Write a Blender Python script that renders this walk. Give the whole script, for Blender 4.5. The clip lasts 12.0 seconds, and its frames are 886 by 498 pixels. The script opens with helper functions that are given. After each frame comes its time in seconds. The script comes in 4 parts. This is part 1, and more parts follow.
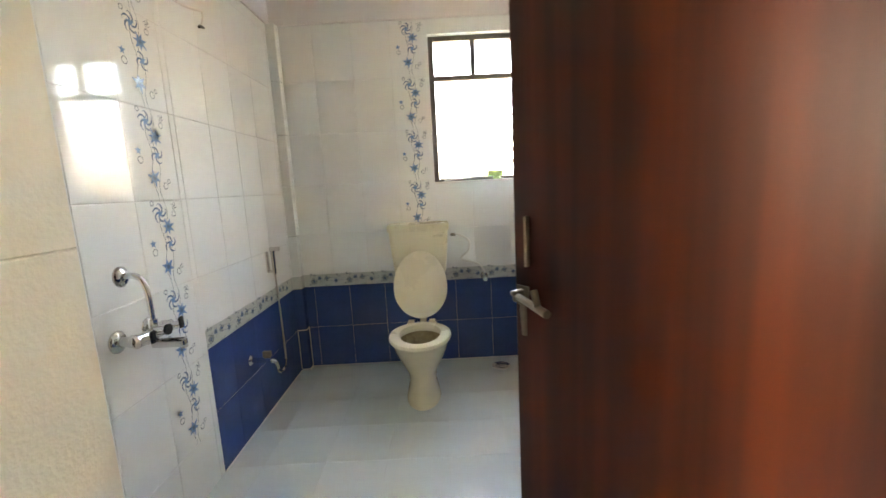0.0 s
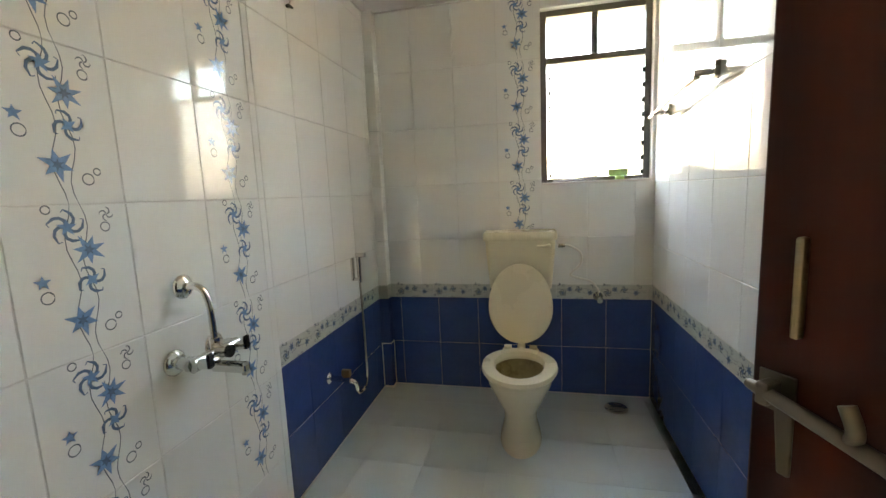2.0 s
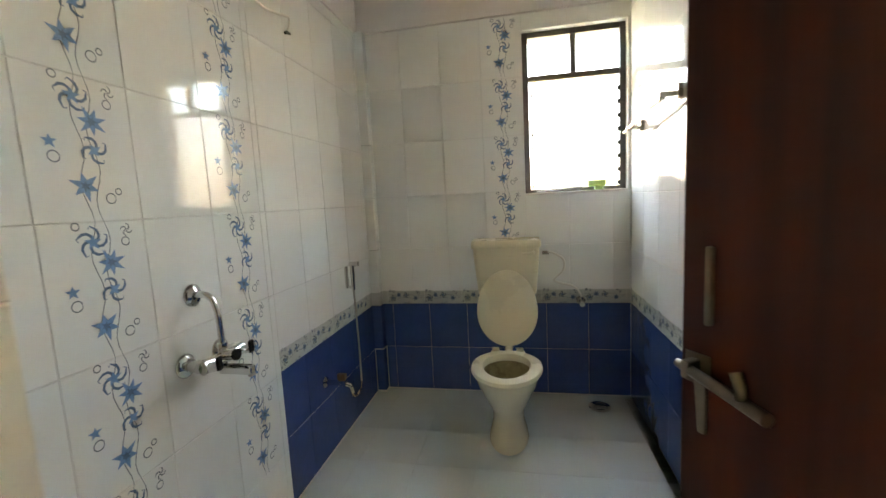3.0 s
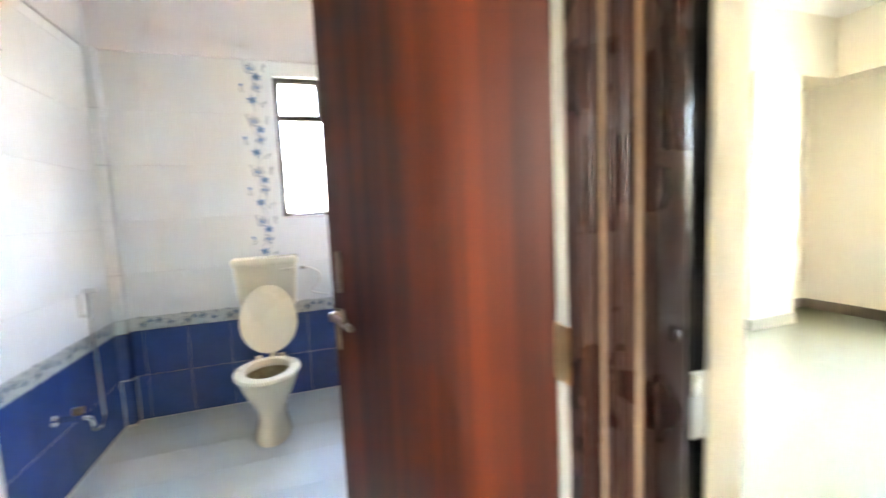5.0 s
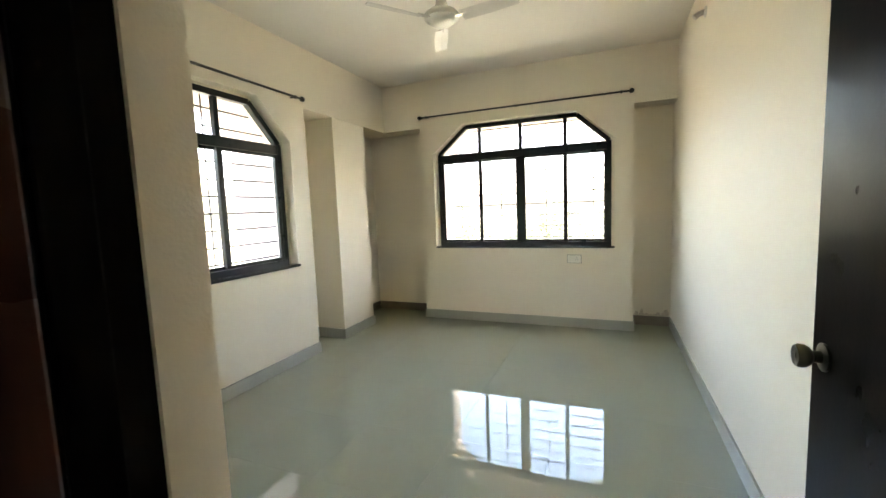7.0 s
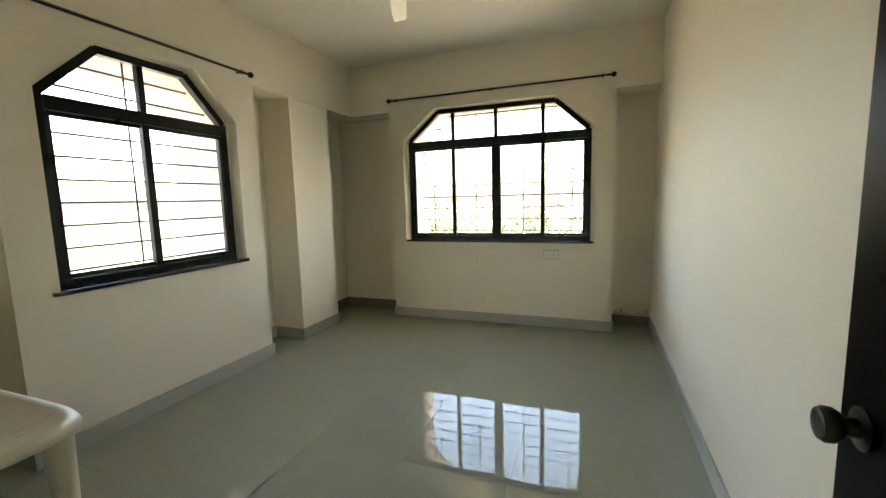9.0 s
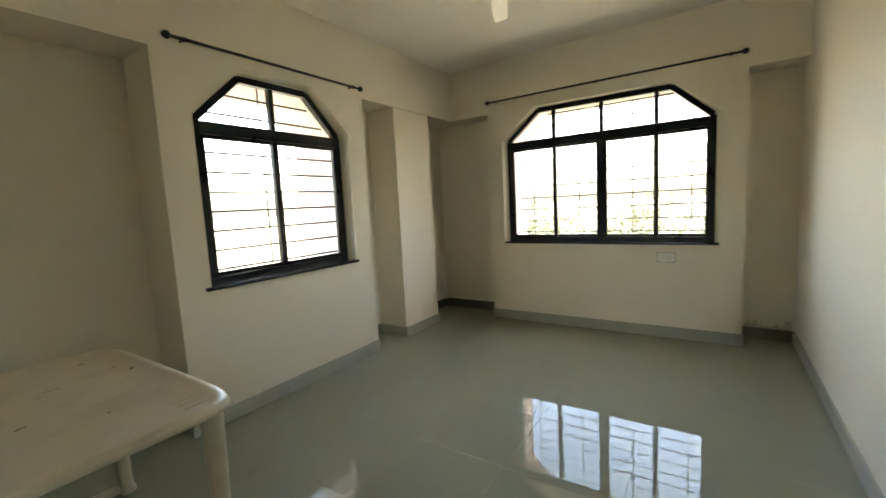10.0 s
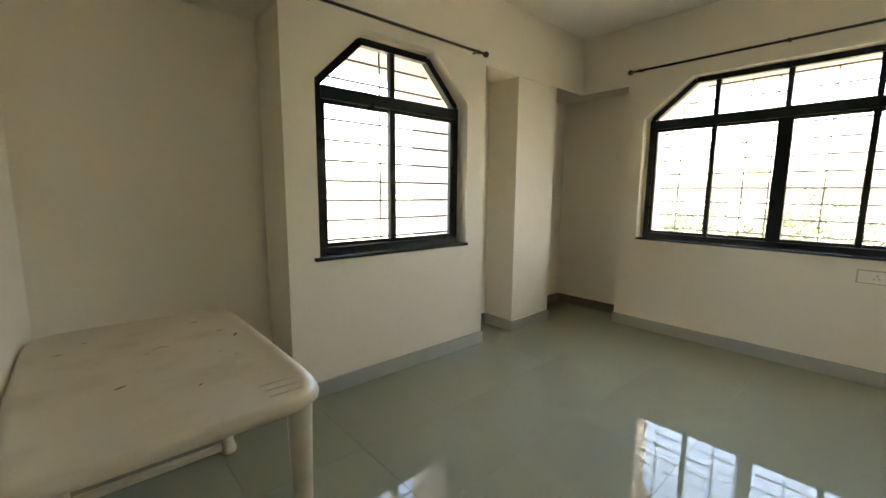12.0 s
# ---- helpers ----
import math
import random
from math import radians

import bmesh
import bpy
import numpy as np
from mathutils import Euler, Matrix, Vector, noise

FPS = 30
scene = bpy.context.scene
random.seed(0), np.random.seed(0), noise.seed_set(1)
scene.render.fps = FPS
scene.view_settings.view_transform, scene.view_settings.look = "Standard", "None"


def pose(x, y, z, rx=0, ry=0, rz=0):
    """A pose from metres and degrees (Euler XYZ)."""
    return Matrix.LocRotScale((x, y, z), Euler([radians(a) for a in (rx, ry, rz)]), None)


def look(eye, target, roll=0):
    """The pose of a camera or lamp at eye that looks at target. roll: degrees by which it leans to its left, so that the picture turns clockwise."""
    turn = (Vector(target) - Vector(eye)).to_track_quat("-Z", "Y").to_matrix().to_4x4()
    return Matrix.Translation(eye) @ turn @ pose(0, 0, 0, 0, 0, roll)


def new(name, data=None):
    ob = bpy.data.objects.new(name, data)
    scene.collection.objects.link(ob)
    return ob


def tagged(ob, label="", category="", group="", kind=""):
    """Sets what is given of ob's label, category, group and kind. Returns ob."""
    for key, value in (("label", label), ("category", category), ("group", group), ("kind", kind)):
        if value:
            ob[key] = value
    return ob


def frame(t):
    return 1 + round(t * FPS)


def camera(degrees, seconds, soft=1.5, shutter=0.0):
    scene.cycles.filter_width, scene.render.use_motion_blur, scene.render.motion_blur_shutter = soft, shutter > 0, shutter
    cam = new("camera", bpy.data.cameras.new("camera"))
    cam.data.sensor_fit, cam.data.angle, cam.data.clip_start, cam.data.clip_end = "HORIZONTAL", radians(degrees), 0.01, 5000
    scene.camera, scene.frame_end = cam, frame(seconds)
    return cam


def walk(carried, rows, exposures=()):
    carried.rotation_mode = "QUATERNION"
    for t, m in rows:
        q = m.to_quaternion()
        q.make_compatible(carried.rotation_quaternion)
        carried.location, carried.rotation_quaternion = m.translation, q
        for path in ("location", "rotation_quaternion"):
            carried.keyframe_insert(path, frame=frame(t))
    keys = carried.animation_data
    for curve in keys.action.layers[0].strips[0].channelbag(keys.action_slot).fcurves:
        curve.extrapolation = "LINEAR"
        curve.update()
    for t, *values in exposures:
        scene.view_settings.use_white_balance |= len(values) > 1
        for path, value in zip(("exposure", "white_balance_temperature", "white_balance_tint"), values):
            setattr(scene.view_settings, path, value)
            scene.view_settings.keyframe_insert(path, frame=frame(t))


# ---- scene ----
cam = camera(94.5, 12.0, soft=1.5, shutter=0.5)
PATH = [
    (0, (0.032, 0.192, 1.308), (0.026, 2.169, 1.003), -3.0),
    (0.5, (0.0, 0.283, 1.299), (-0.108, 2.255, 0.982), -2.5),
    (1, (-0.012, 0.403, 1.298), (-0.258, 2.366, 1.003), -1.2),
    (1.5, (-0.044, 0.509, 1.303), (-0.411, 2.454, 1.011), -1.4),
    (2, (-0.064, 0.572, 1.295), (-0.495, 2.507, 1.03), -2.5),
    (2.5, (-0.052, 0.572, 1.302), (-0.465, 2.512, 1.053), -2.6),
    (2.7, (-0.048, 0.538, 1.307), (-0.45, 2.482, 1.064), -2.7),
    (4.5, (0.062, 0.061, 1.331), (0.228, 2.046, 1.157), -3.8),
    (5, (0.132, -0.047, 1.332), (0.764, 1.841, 1.142), -2.6),
    (5.5, (0.278, -0.132, 1.417), (1.373, 1.525, 1.187), -1.1),
    (6, (0.326, -0.097, 1.47), (1.813, 1.221, 1.242), -1.7),
    (6.5, (0.404, -0.117, 1.465), (2.108, 0.911, 1.271), -1.8),
    (7, (0.424, -0.071, 1.451), (2.266, 0.684, 1.253), -2.2),
    (9, (0.809, -0.142, 1.436), (2.668, 0.556, 1.196), -1.5),
    (9.5, (0.819, -0.113, 1.43), (2.581, 0.805, 1.2), -2.5),
    (10, (0.812, -0.101, 1.441), (2.462, 1.01, 1.226), -3.0),
    (10.5, (0.81, -0.093, 1.44), (2.34, 1.178, 1.231), -3.4),
    (11, (0.811, -0.07, 1.429), (2.256, 1.297, 1.217), -2.8),
    (11.5, (0.849, -0.014, 1.428), (2.194, 1.442, 1.164), -1.7),
    (12, (1.032, 0.205, 1.404), (2.35, 1.683, 1.128), 0.5),
]
walk(cam, [(t, look(eye, target, roll)) for t, eye, target, roll in PATH],
     exposures=((0.0, 7.12, 8900, 13), (1.0, 6.85, 9100, 12), (2.5, 6.5, 9300, 9), (4.5, 7.25, 9000, 15), (5.0, 8.05, 7200, 16), (5.5, 6.9, 6500, 17), (6.0, 6.25, 7000, 13), (6.5, 5.6, 7600, 13), (7.0, 5.55, 7700, 14), (9.0, 4.85, 8200, 12), (10.5, 4.78, 8300, 12), (12.0, 4.98, 8250, 13)))

# ---- world and light ----
world = bpy.data.worlds.new("sky")
scene.world = world
world.use_nodes = True
wn = world.node_tree
sky = wn.nodes.new("ShaderNodeTexSky")
sky.sky_type = "NISHITA"
sky.sun_disc = False
sky.sun_elevation = radians(48)
sky.sun_rotation = radians(200)
sky.dust_density = 4.0
sky.air_density = 1.0
wn.links.new(sky.outputs[0], wn.nodes["Background"].inputs[0])
wn.nodes["Background"].inputs[1].default_value = 0.15

sun_data = bpy.data.lights.new("sun", "SUN")
sun_data.energy = 0.5
sun_data.angle = radians(12)
sun_data.color = (1.0, 0.95, 0.88)
sun = new("sun", sun_data)
sun.matrix_world = look((-20, -55, 60), (0, 0, 0))


# ---- materials ----


def mat(name, color, rough=0.5, metal=0.0, scale=6.0, vary=0.08, grain=0.05, fine=90.0, bump=0.05, rand=0.0,
        coat=0.0, rough_vary=0.08, tint=None, gloss=0.5):
    """Principled material, with colour varied at two scales, uneven gloss and fine relief."""
    m = bpy.data.materials.new(name)
    m.use_nodes = True
    nt = m.node_tree
    p = nt.nodes["Principled BSDF"]
    p.inputs["Metallic"].default_value = metal
    p.inputs["Coat Weight"].default_value = coat
    p.inputs["Specular IOR Level"].default_value = gloss
    geo = nt.nodes.new("ShaderNodeTexCoord")

    def noise_node(s, detail):
        n = nt.nodes.new("ShaderNodeTexNoise")
        n.inputs["Scale"].default_value = s
        n.inputs["Detail"].default_value = detail
        nt.links.new(geo.outputs["Object"], n.inputs["Vector"])
        return n

    big, small = noise_node(scale, 4), noise_node(fine, 3)

    def math_node(op, a, b):
        n = nt.nodes.new("ShaderNodeMath")
        n.operation = op
        for i, v in enumerate((a, b)):
            if isinstance(v, (int, float)):
                n.inputs[i].default_value = v
            else:
                nt.links.new(v, n.inputs[i])
        return n.outputs[0]

    f = math_node("MULTIPLY", math_node("SUBTRACT", big.outputs[0], 0.5), 2 * vary)
    f = math_node("ADD", f, math_node("MULTIPLY", math_node("SUBTRACT", small.outputs[0], 0.5), 2 * grain))
    if rand:
        info = nt.nodes.new("ShaderNodeObjectInfo")
        f = math_node("ADD", f, math_node("MULTIPLY", math_node("SUBTRACT", info.outputs["Random"], 0.5), 2 * rand))
    value = math_node("ADD", f, 1.0)
    hsv = nt.nodes.new("ShaderNodeHueSaturation")
    hsv.inputs["Color"].default_value = (*color, 1)
    nt.links.new(value, hsv.inputs["Value"])
    out = hsv.outputs[0]
    if tint:
        mix = nt.nodes.new("ShaderNodeMix")
        mix.data_type = "RGBA"
        ramp = nt.nodes.new("ShaderNodeMapRange")
        ramp.inputs[1].default_value, ramp.inputs[2].default_value = 0.52, 0.72
        nt.links.new(noise_node(scale * 0.6, 6).outputs[0], ramp.inputs[0])
        nt.links.new(ramp.outputs[0], mix.inputs[0])
        nt.links.new(out, mix.inputs[6])
        mix.inputs[7].default_value = (*tint, 1)
        out = mix.outputs[2]
    nt.links.new(out, p.inputs["Base Color"])
    nt.links.new(math_node("ADD", math_node("MULTIPLY", math_node("SUBTRACT", big.outputs[0], 0.5), rough_vary * 2), rough),
                 p.inputs["Roughness"])
    if bump:
        b = nt.nodes.new("ShaderNodeBump")
        b.inputs["Strength"].default_value = bump
        b.inputs["Distance"].default_value = 0.01
        nt.links.new(math_node("ADD", small.outputs[0], math_node("MULTIPLY", big.outputs[0], 2.0)), b.inputs["Height"])
        nt.links.new(b.outputs[0], p.inputs["Normal"])
    return m


def wood_mat(name, dark, light, rough, stretch=(22, 22, 0.4), gloss=0.22):
    m = mat(name, light, rough, bump=0.02, gloss=gloss)
    nt = m.node_tree
    p = nt.nodes["Principled BSDF"]
    co = nt.nodes.new("ShaderNodeTexCoord")
    mp = nt.nodes.new("ShaderNodeMapping")
    mp.inputs["Scale"].default_value = stretch
    n = nt.nodes.new("ShaderNodeTexNoise")
    n.inputs["Scale"].default_value = 1.0
    n.inputs["Detail"].default_value = 3
    n.inputs["Distortion"].default_value = 0.0
    r = nt.nodes.new("ShaderNodeValToRGB")
    r.color_ramp.elements[0].position, r.color_ramp.elements[1].position = 0.32, 0.7
    r.color_ramp.elements[0].color, r.color_ramp.elements[1].color = (*dark, 1), (*light, 1)
    nt.links.new(co.outputs["Object"], mp.inputs[0])
    nt.links.new(mp.outputs[0], n.inputs["Vector"])
    nt.links.new(n.outputs[0], r.inputs[0])
    nt.links.new(r.outputs[0], p.inputs["Base Color"])
    return m


def glass_mat(name):
    m = bpy.data.materials.new(name)
    m.use_nodes = True
    p = m.node_tree.nodes["Principled BSDF"]
    p.inputs["Base Color"].default_value = (0.96, 0.98, 0.97, 1)
    p.inputs["Transmission Weight"].default_value = 1.0
    p.inputs["Roughness"].default_value = 0.0
    p.inputs["IOR"].default_value = 1.12
    return m


PAINT = mat("cream_paint", (0.80, 0.735, 0.605), 0.55, scale=1.3, vary=0.03, grain=0.02, fine=160, bump=0.12)
CEIL = mat("ceiling_paint", (0.80, 0.765, 0.68), 0.7, scale=1.0, vary=0.03, grain=0.02, bump=0.08)
BATH_PAINT = mat("white_paint", (0.82, 0.79, 0.77), 0.6, scale=1.5, vary=0.03, grain=0.02, bump=0.1)
FLOOR_TILE = mat("vitrified_tile", (0.295, 0.31, 0.235), 0.022, scale=3, vary=0.03, grain=0.03, fine=260, bump=0.0, gloss=0.42, rand=0.012,
                 rough_vary=0.02)
FLOOR_JOINT = mat("floor_joint", (0.29, 0.30, 0.24), 0.6, bump=0.05)
# skirting colour with the deep shade of the recesses put into it
SKIRT_SHADE = mat("shade_darkened_skirting", (0.17, 0.14, 0.112), 0.35, scale=9, vary=0.3, grain=0.1, bump=0.02)
SKIRT = mat("skirting_tile", (0.40, 0.40, 0.34), 0.2, scale=4, vary=0.05, grain=0.05, bump=0.01, rand=0.03)
GROUT = mat("white_grout", (0.76, 0.75, 0.72), 0.8, bump=0.1)
WHITE_TILE = mat("white_glazed_tile", (0.84, 0.85, 0.82), 0.035, gloss=0.2, scale=2.5, vary=0.02, grain=0.01, bump=0.006, rand=0.012, rough_vary=0.02)
BLUE_TILE = mat("blue_glazed_tile", (0.043, 0.084, 0.235), 0.12, scale=7, vary=0.16, grain=0.10, fine=60, bump=0.008, rand=0.06)
BORDER_TILE = mat("border_tile", (0.58, 0.61, 0.56), 0.1, scale=30, vary=0.08, grain=0.06, bump=0.006)
BATH_FLOOR = mat("bath_floor_tile", (0.66, 0.72, 0.70), 0.22, scale=3, vary=0.06, grain=0.03, bump=0.02, rand=0.002,
                 tint=(0.60, 0.645, 0.61))
BATH_JOINT = mat("bath_floor_joint", (0.60, 0.64, 0.62), 0.7)
PRINT_BLUE = mat("blue_print", (0.19, 0.33, 0.56), 0.15, scale=60, vary=0.35, grain=0.2)
PRINT_SLATE = mat("slate_print", (0.13, 0.20, 0.31), 0.15, scale=60, vary=0.3, grain=0.1)
PRINT_PALE = mat("grey_print", (0.13, 0.16, 0.19), 0.15, scale=60, vary=0.3, grain=0.1)
DOOR_WOOD = wood_mat("red_brown_door", (0.020, 0.0045, 0.0025), (0.110, 0.021, 0.0065), 0.38, (10, 10, 0.25))
DARK_WOOD = wood_mat("dark_polished_wood", (0.010, 0.004, 0.003), (0.036, 0.013, 0.008), 0.28)
BLACK_WOOD = wood_mat("black_polished_door", (0.003, 0.0025, 0.0025), (0.007, 0.005, 0.004), 0.30, gloss=0.02)
WORN_WOOD = wood_mat("worn_wood_edge", (0.10, 0.055, 0.03), (0.32, 0.24, 0.16), 0.45)
CHROME = mat("chrome", (0.72, 0.71, 0.69), 0.10, 1.0, bump=0.0, vary=0.05)
STEEL = mat("brushed_steel", (0.50, 0.47, 0.42), 0.28, 1.0, bump=0.02, vary=0.12)
DARK_STEEL = mat("tarnished_steel", (0.075, 0.078, 0.07), 0.32, 1.0, bump=0.02, vary=0.2)
PALE_EDGE = wood_mat("pale_primed_wood", (0.20, 0.205, 0.18), (0.38, 0.38, 0.33), 0.6, (60, 60, 3))
BRASS = mat("worn_brass", (0.26, 0.17, 0.09), 0.35, 1.0, bump=0.05, vary=0.25)
BOLT_METAL = mat("tarnished_bolt", (0.20, 0.165, 0.125), 0.38, 1.0, bump=0.03, vary=0.25)
BLACK_PLASTIC = mat("black_plastic", (0.015, 0.015, 0.016), 0.25, bump=0.01)
CERAMIC = mat("ivory_ceramic", (0.80, 0.74, 0.56), 0.10, scale=3, vary=0.02, grain=0.01, bump=0.0, coat=0.3)
IVORY_PLASTIC = mat("ivory_plastic", (0.80, 0.73, 0.54), 0.28, scale=4, vary=0.03, grain=0.02, bump=0.01)
BOWL_STAIN = mat("stained_bowl", (0.34, 0.28, 0.15), 0.25, scale=20, vary=0.3, grain=0.1, tint=(0.16, 0.11, 0.04))
WATER = mat("bowl_water", (0.06, 0.05, 0.025), 0.03, bump=0.0)
ALU_BLACK = mat("black_powder_coat", (0.009, 0.013, 0.015), 0.30, gloss=0.2, scale=8, vary=0.15, bump=0.02)
WIN_BROWN = mat("grey_brown_window_paint", (0.085, 0.072, 0.062), 0.4, scale=10, vary=0.2, bump=0.05)
GRILLE = mat("grille_paint", (0.10, 0.09, 0.085), 0.5, vary=0.2)
STONE = mat("black_stone_sill", (0.02, 0.022, 0.024), 0.18, scale=30, vary=0.3, grain=0.2, bump=0.01)
WHITE_SILL = mat("white_sill", (0.78, 0.75, 0.70), 0.3, bump=0.03)
ROD = mat("black_iron_rod", (0.014, 0.012, 0.012), 0.35, vary=0.2)
TABLE = mat("cream_moulded_plastic", (0.60, 0.525, 0.40), 0.36, scale=7, vary=0.06, grain=0.04, fine=140, bump=0.02,
            tint=(0.50, 0.43, 0.32))
SCUFF = mat("dark_scuff", (0.16, 0.13, 0.09), 0.6, scale=60, vary=0.4)
FAN_WHITE = mat("fan_enamel", (0.78, 0.75, 0.68), 0.22, vary=0.04, bump=0.0)
SWITCH = mat("white_switch_plastic", (0.80, 0.77, 0.68), 0.3, bump=0.0)
DARK_HOLE = mat("dark_hole", (0.02, 0.02, 0.02), 0.8)
WHITE_HOSE = mat("white_hose", (0.78, 0.76, 0.70), 0.35, bump=0.0)
WHITE_PLASTIC = mat("white_plastic", (0.72, 0.70, 0.66), 0.3, bump=0.0)
GREEN_PLASTIC = mat("pale_green_plastic", (0.45, 0.70, 0.25), 0.35, bump=0.0)
DAMP = mat("damp_plaster", (0.60, 0.53, 0.42), 0.85, scale=25, vary=0.3, grain=0.2, bump=0.4)
GROUND = mat("dry_ground", (0.22, 0.21, 0.15), 0.95, scale=0.2, vary=0.3, grain=0.2, fine=3, bump=0.1)
LEAF = mat("foliage", (0.10, 0.125, 0.07), 0.6, scale=1.2, vary=0.5, grain=0.4, fine=8, bump=0.0, rand=0.2)
BARK = mat("bark", (0.12, 0.09, 0.06), 0.9, scale=5, vary=0.3, bump=0.3)
FACADE = mat("pink_plaster_facade", (0.74, 0.62, 0.57), 0.85, scale=1.0, vary=0.06, grain=0.05, bump=0.1)
GLASS = glass_mat("clear_glass")
LOUVRE_GLASS = glass_mat("frosted_pinkish_glass")
LOUVRE_GLASS.node_tree.nodes["Principled BSDF"].inputs["Base Color"].default_value = (0.62, 0.51, 0.47, 1)
LOUVRE_GLASS.node_tree.nodes["Principled BSDF"].inputs["Roughness"].default_value = 0.3

# ---- mesh helpers ----


def box(bm, x0, x1, y0, y1, z0, z1):
    v = [bm.verts.new(c) for c in ((x0, y0, z0), (x1, y0, z0), (x1, y1, z0), (x0, y1, z0),
                                   (x0, y0, z1), (x1, y0, z1), (x1, y1, z1), (x0, y1, z1))]
    for f in ((3, 2, 1, 0), (4, 5, 6, 7), (0, 1, 5, 4), (1, 2, 6, 5), (2, 3, 7, 6), (3, 0, 4, 7)):
        bm.faces.new([v[i] for i in f])


def prism(bm, pts, axis, a, b):
    """A flat polygon, drawn in the two other axes, drawn out from a to b along the axis."""
    def at(p, h):
        return {"x": (h, p[0], p[1]), "y": (p[0], h, p[1]), "z": (p[0], p[1], h)}[axis]
    lo, hi = [bm.verts.new(at(p, a)) for p in pts], [bm.verts.new(at(p, b)) for p in pts]
    n = len(pts)
    bm.faces.new(lo)
    bm.faces.new(hi[::-1])
    for i in range(n):
        bm.faces.new((lo[i], hi[i], hi[(i + 1) % n], lo[(i + 1) % n]))


def tube(bm, pts, r, seg=10, caps=True):
    """A round bar along points; r is one radius or one for each point."""
    pts = [Vector(p) for p in pts]
    rad = r if isinstance(r, (list, tuple)) else [r] * len(pts)
    rings, side = [], None
    for i, p in enumerate(pts):
        d = (pts[min(i + 1, len(pts) - 1)] - pts[max(i - 1, 0)]).normalized()
        if side is None:
            side = d.orthogonal().normalized()
        side = (side - d * side.dot(d)).normalized()
        up = d.cross(side)
        rings.append([bm.verts.new(p + rad[i] * (side * math.cos(2 * math.pi * k / seg) + up * math.sin(2 * math.pi * k / seg)))
                      for k in range(seg)])
    for a, b in zip(rings, rings[1:]):
        for k in range(seg):
            bm.faces.new((a[k], a[(k + 1) % seg], b[(k + 1) % seg], b[k]))
    if caps:
        bm.faces.new(rings[0][::-1])
        bm.faces.new(rings[-1])


def lathe(bm, profile, seg=28, squash=(1, 1), centre=(0, 0, 0)):
    """Profile of (radius, height) turned about z."""
    rings = []
    for r, h in profile:
        rings.append([bm.verts.new((centre[0] + r * squash[0] * math.cos(2 * math.pi * k / seg),
                                    centre[1] + r * squash[1] * math.sin(2 * math.pi * k / seg), centre[2] + h)) for k in range(seg)])
    for a, b in zip(rings, rings[1:]):
        for k in range(seg):
            bm.faces.new((a[k], a[(k + 1) % seg], b[(k + 1) % seg], b[k]))
    bm.faces.new(rings[0][::-1])
    bm.faces.new(rings[-1])


def loft(bm, rings, cap0=True, cap1=True):
    vr = [[bm.verts.new(p) for p in r] for r in rings]
    n = len(vr[0])
    for a, b in zip(vr, vr[1:]):
        for k in range(n):
            bm.faces.new((a[k], a[(k + 1) % n], b[(k + 1) % n], b[k]))
    if cap0:
        bm.faces.new(vr[0][::-1])
    if cap1:
        bm.faces.new(vr[-1])


def bend(points, n=8):
    """A smooth line through points."""
    p = [Vector(q) for q in points]
    p = [p[0] * 2 - p[1]] + p + [p[-1] * 2 - p[-2]]
    out = []
    for i in range(1, len(p) - 2):
        for k in range(n):
            t = k / n
            out.append(0.5 * (2 * p[i] + (p[i + 1] - p[i - 1]) * t + (2 * p[i - 1] - 5 * p[i] + 4 * p[i + 1] - p[i + 2]) * t * t
                              + (3 * p[i] - p[i - 1] - 3 * p[i + 1] + p[i + 2]) * t ** 3))
    return out + [p[-2]]


def mesh_of(name, bm, material, smooth=False):
    bmesh.ops.recalc_face_normals(bm, faces=bm.faces[:])
    me = bpy.data.meshes.new(name)
    bm.to_mesh(me)
    bm.free()
    for m in (material if isinstance(material, (list, tuple)) else [material]):
        me.materials.append(m)
    if smooth:
        for f in me.polygons:
            f.use_smooth = True
    return me


def bevel(ob, w=0.004, seg=2):
    b = ob.modifiers.new("bevel", "BEVEL")
    b.width, b.segments, b.limit_method, b.angle_limit = w, seg, "ANGLE", radians(40)
    return ob


def part(name, bm, material, parent=None, label="", smooth=False, edge=0.0):
    ob = new(name, mesh_of(name, bm, material, smooth))
    ob.parent = parent
    if label:
        ob["label"] = label
    if smooth:
        m = ob.modifiers.new("split", "EDGE_SPLIT")
        m.split_angle = radians(50)
    if edge:
        bevel(ob, edge)
    return ob


def thing(name, label, category, group=""):
    return tagged(new(name), label, category, group)


def setting(name, bm, material, label, category="", edge=0.0):
    return tagged(part(name, bm, material, None, edge=edge), label, category or name.split("_")[0], kind="structure")


def B():
    return bmesh.new()


def boxes(*dims):
    bm = B()
    for d in dims:
        box(bm, *d)
    return bm

# ---- plan ----
XW, XE, YN, YS = -1.075, 0.62, 3.15, 0.695      # bathroom faces
BX = 0.803                                     # bedroom, west face
PY, RY = 2.74, 3.12                            # bedroom, north panel and north recess
PX, RX = 5.36, 5.65                           # bedroom, east panel and east recess
SY = -0.715                                    # bedroom, south face
SOFFIT, TOP = 2.485, 3.07


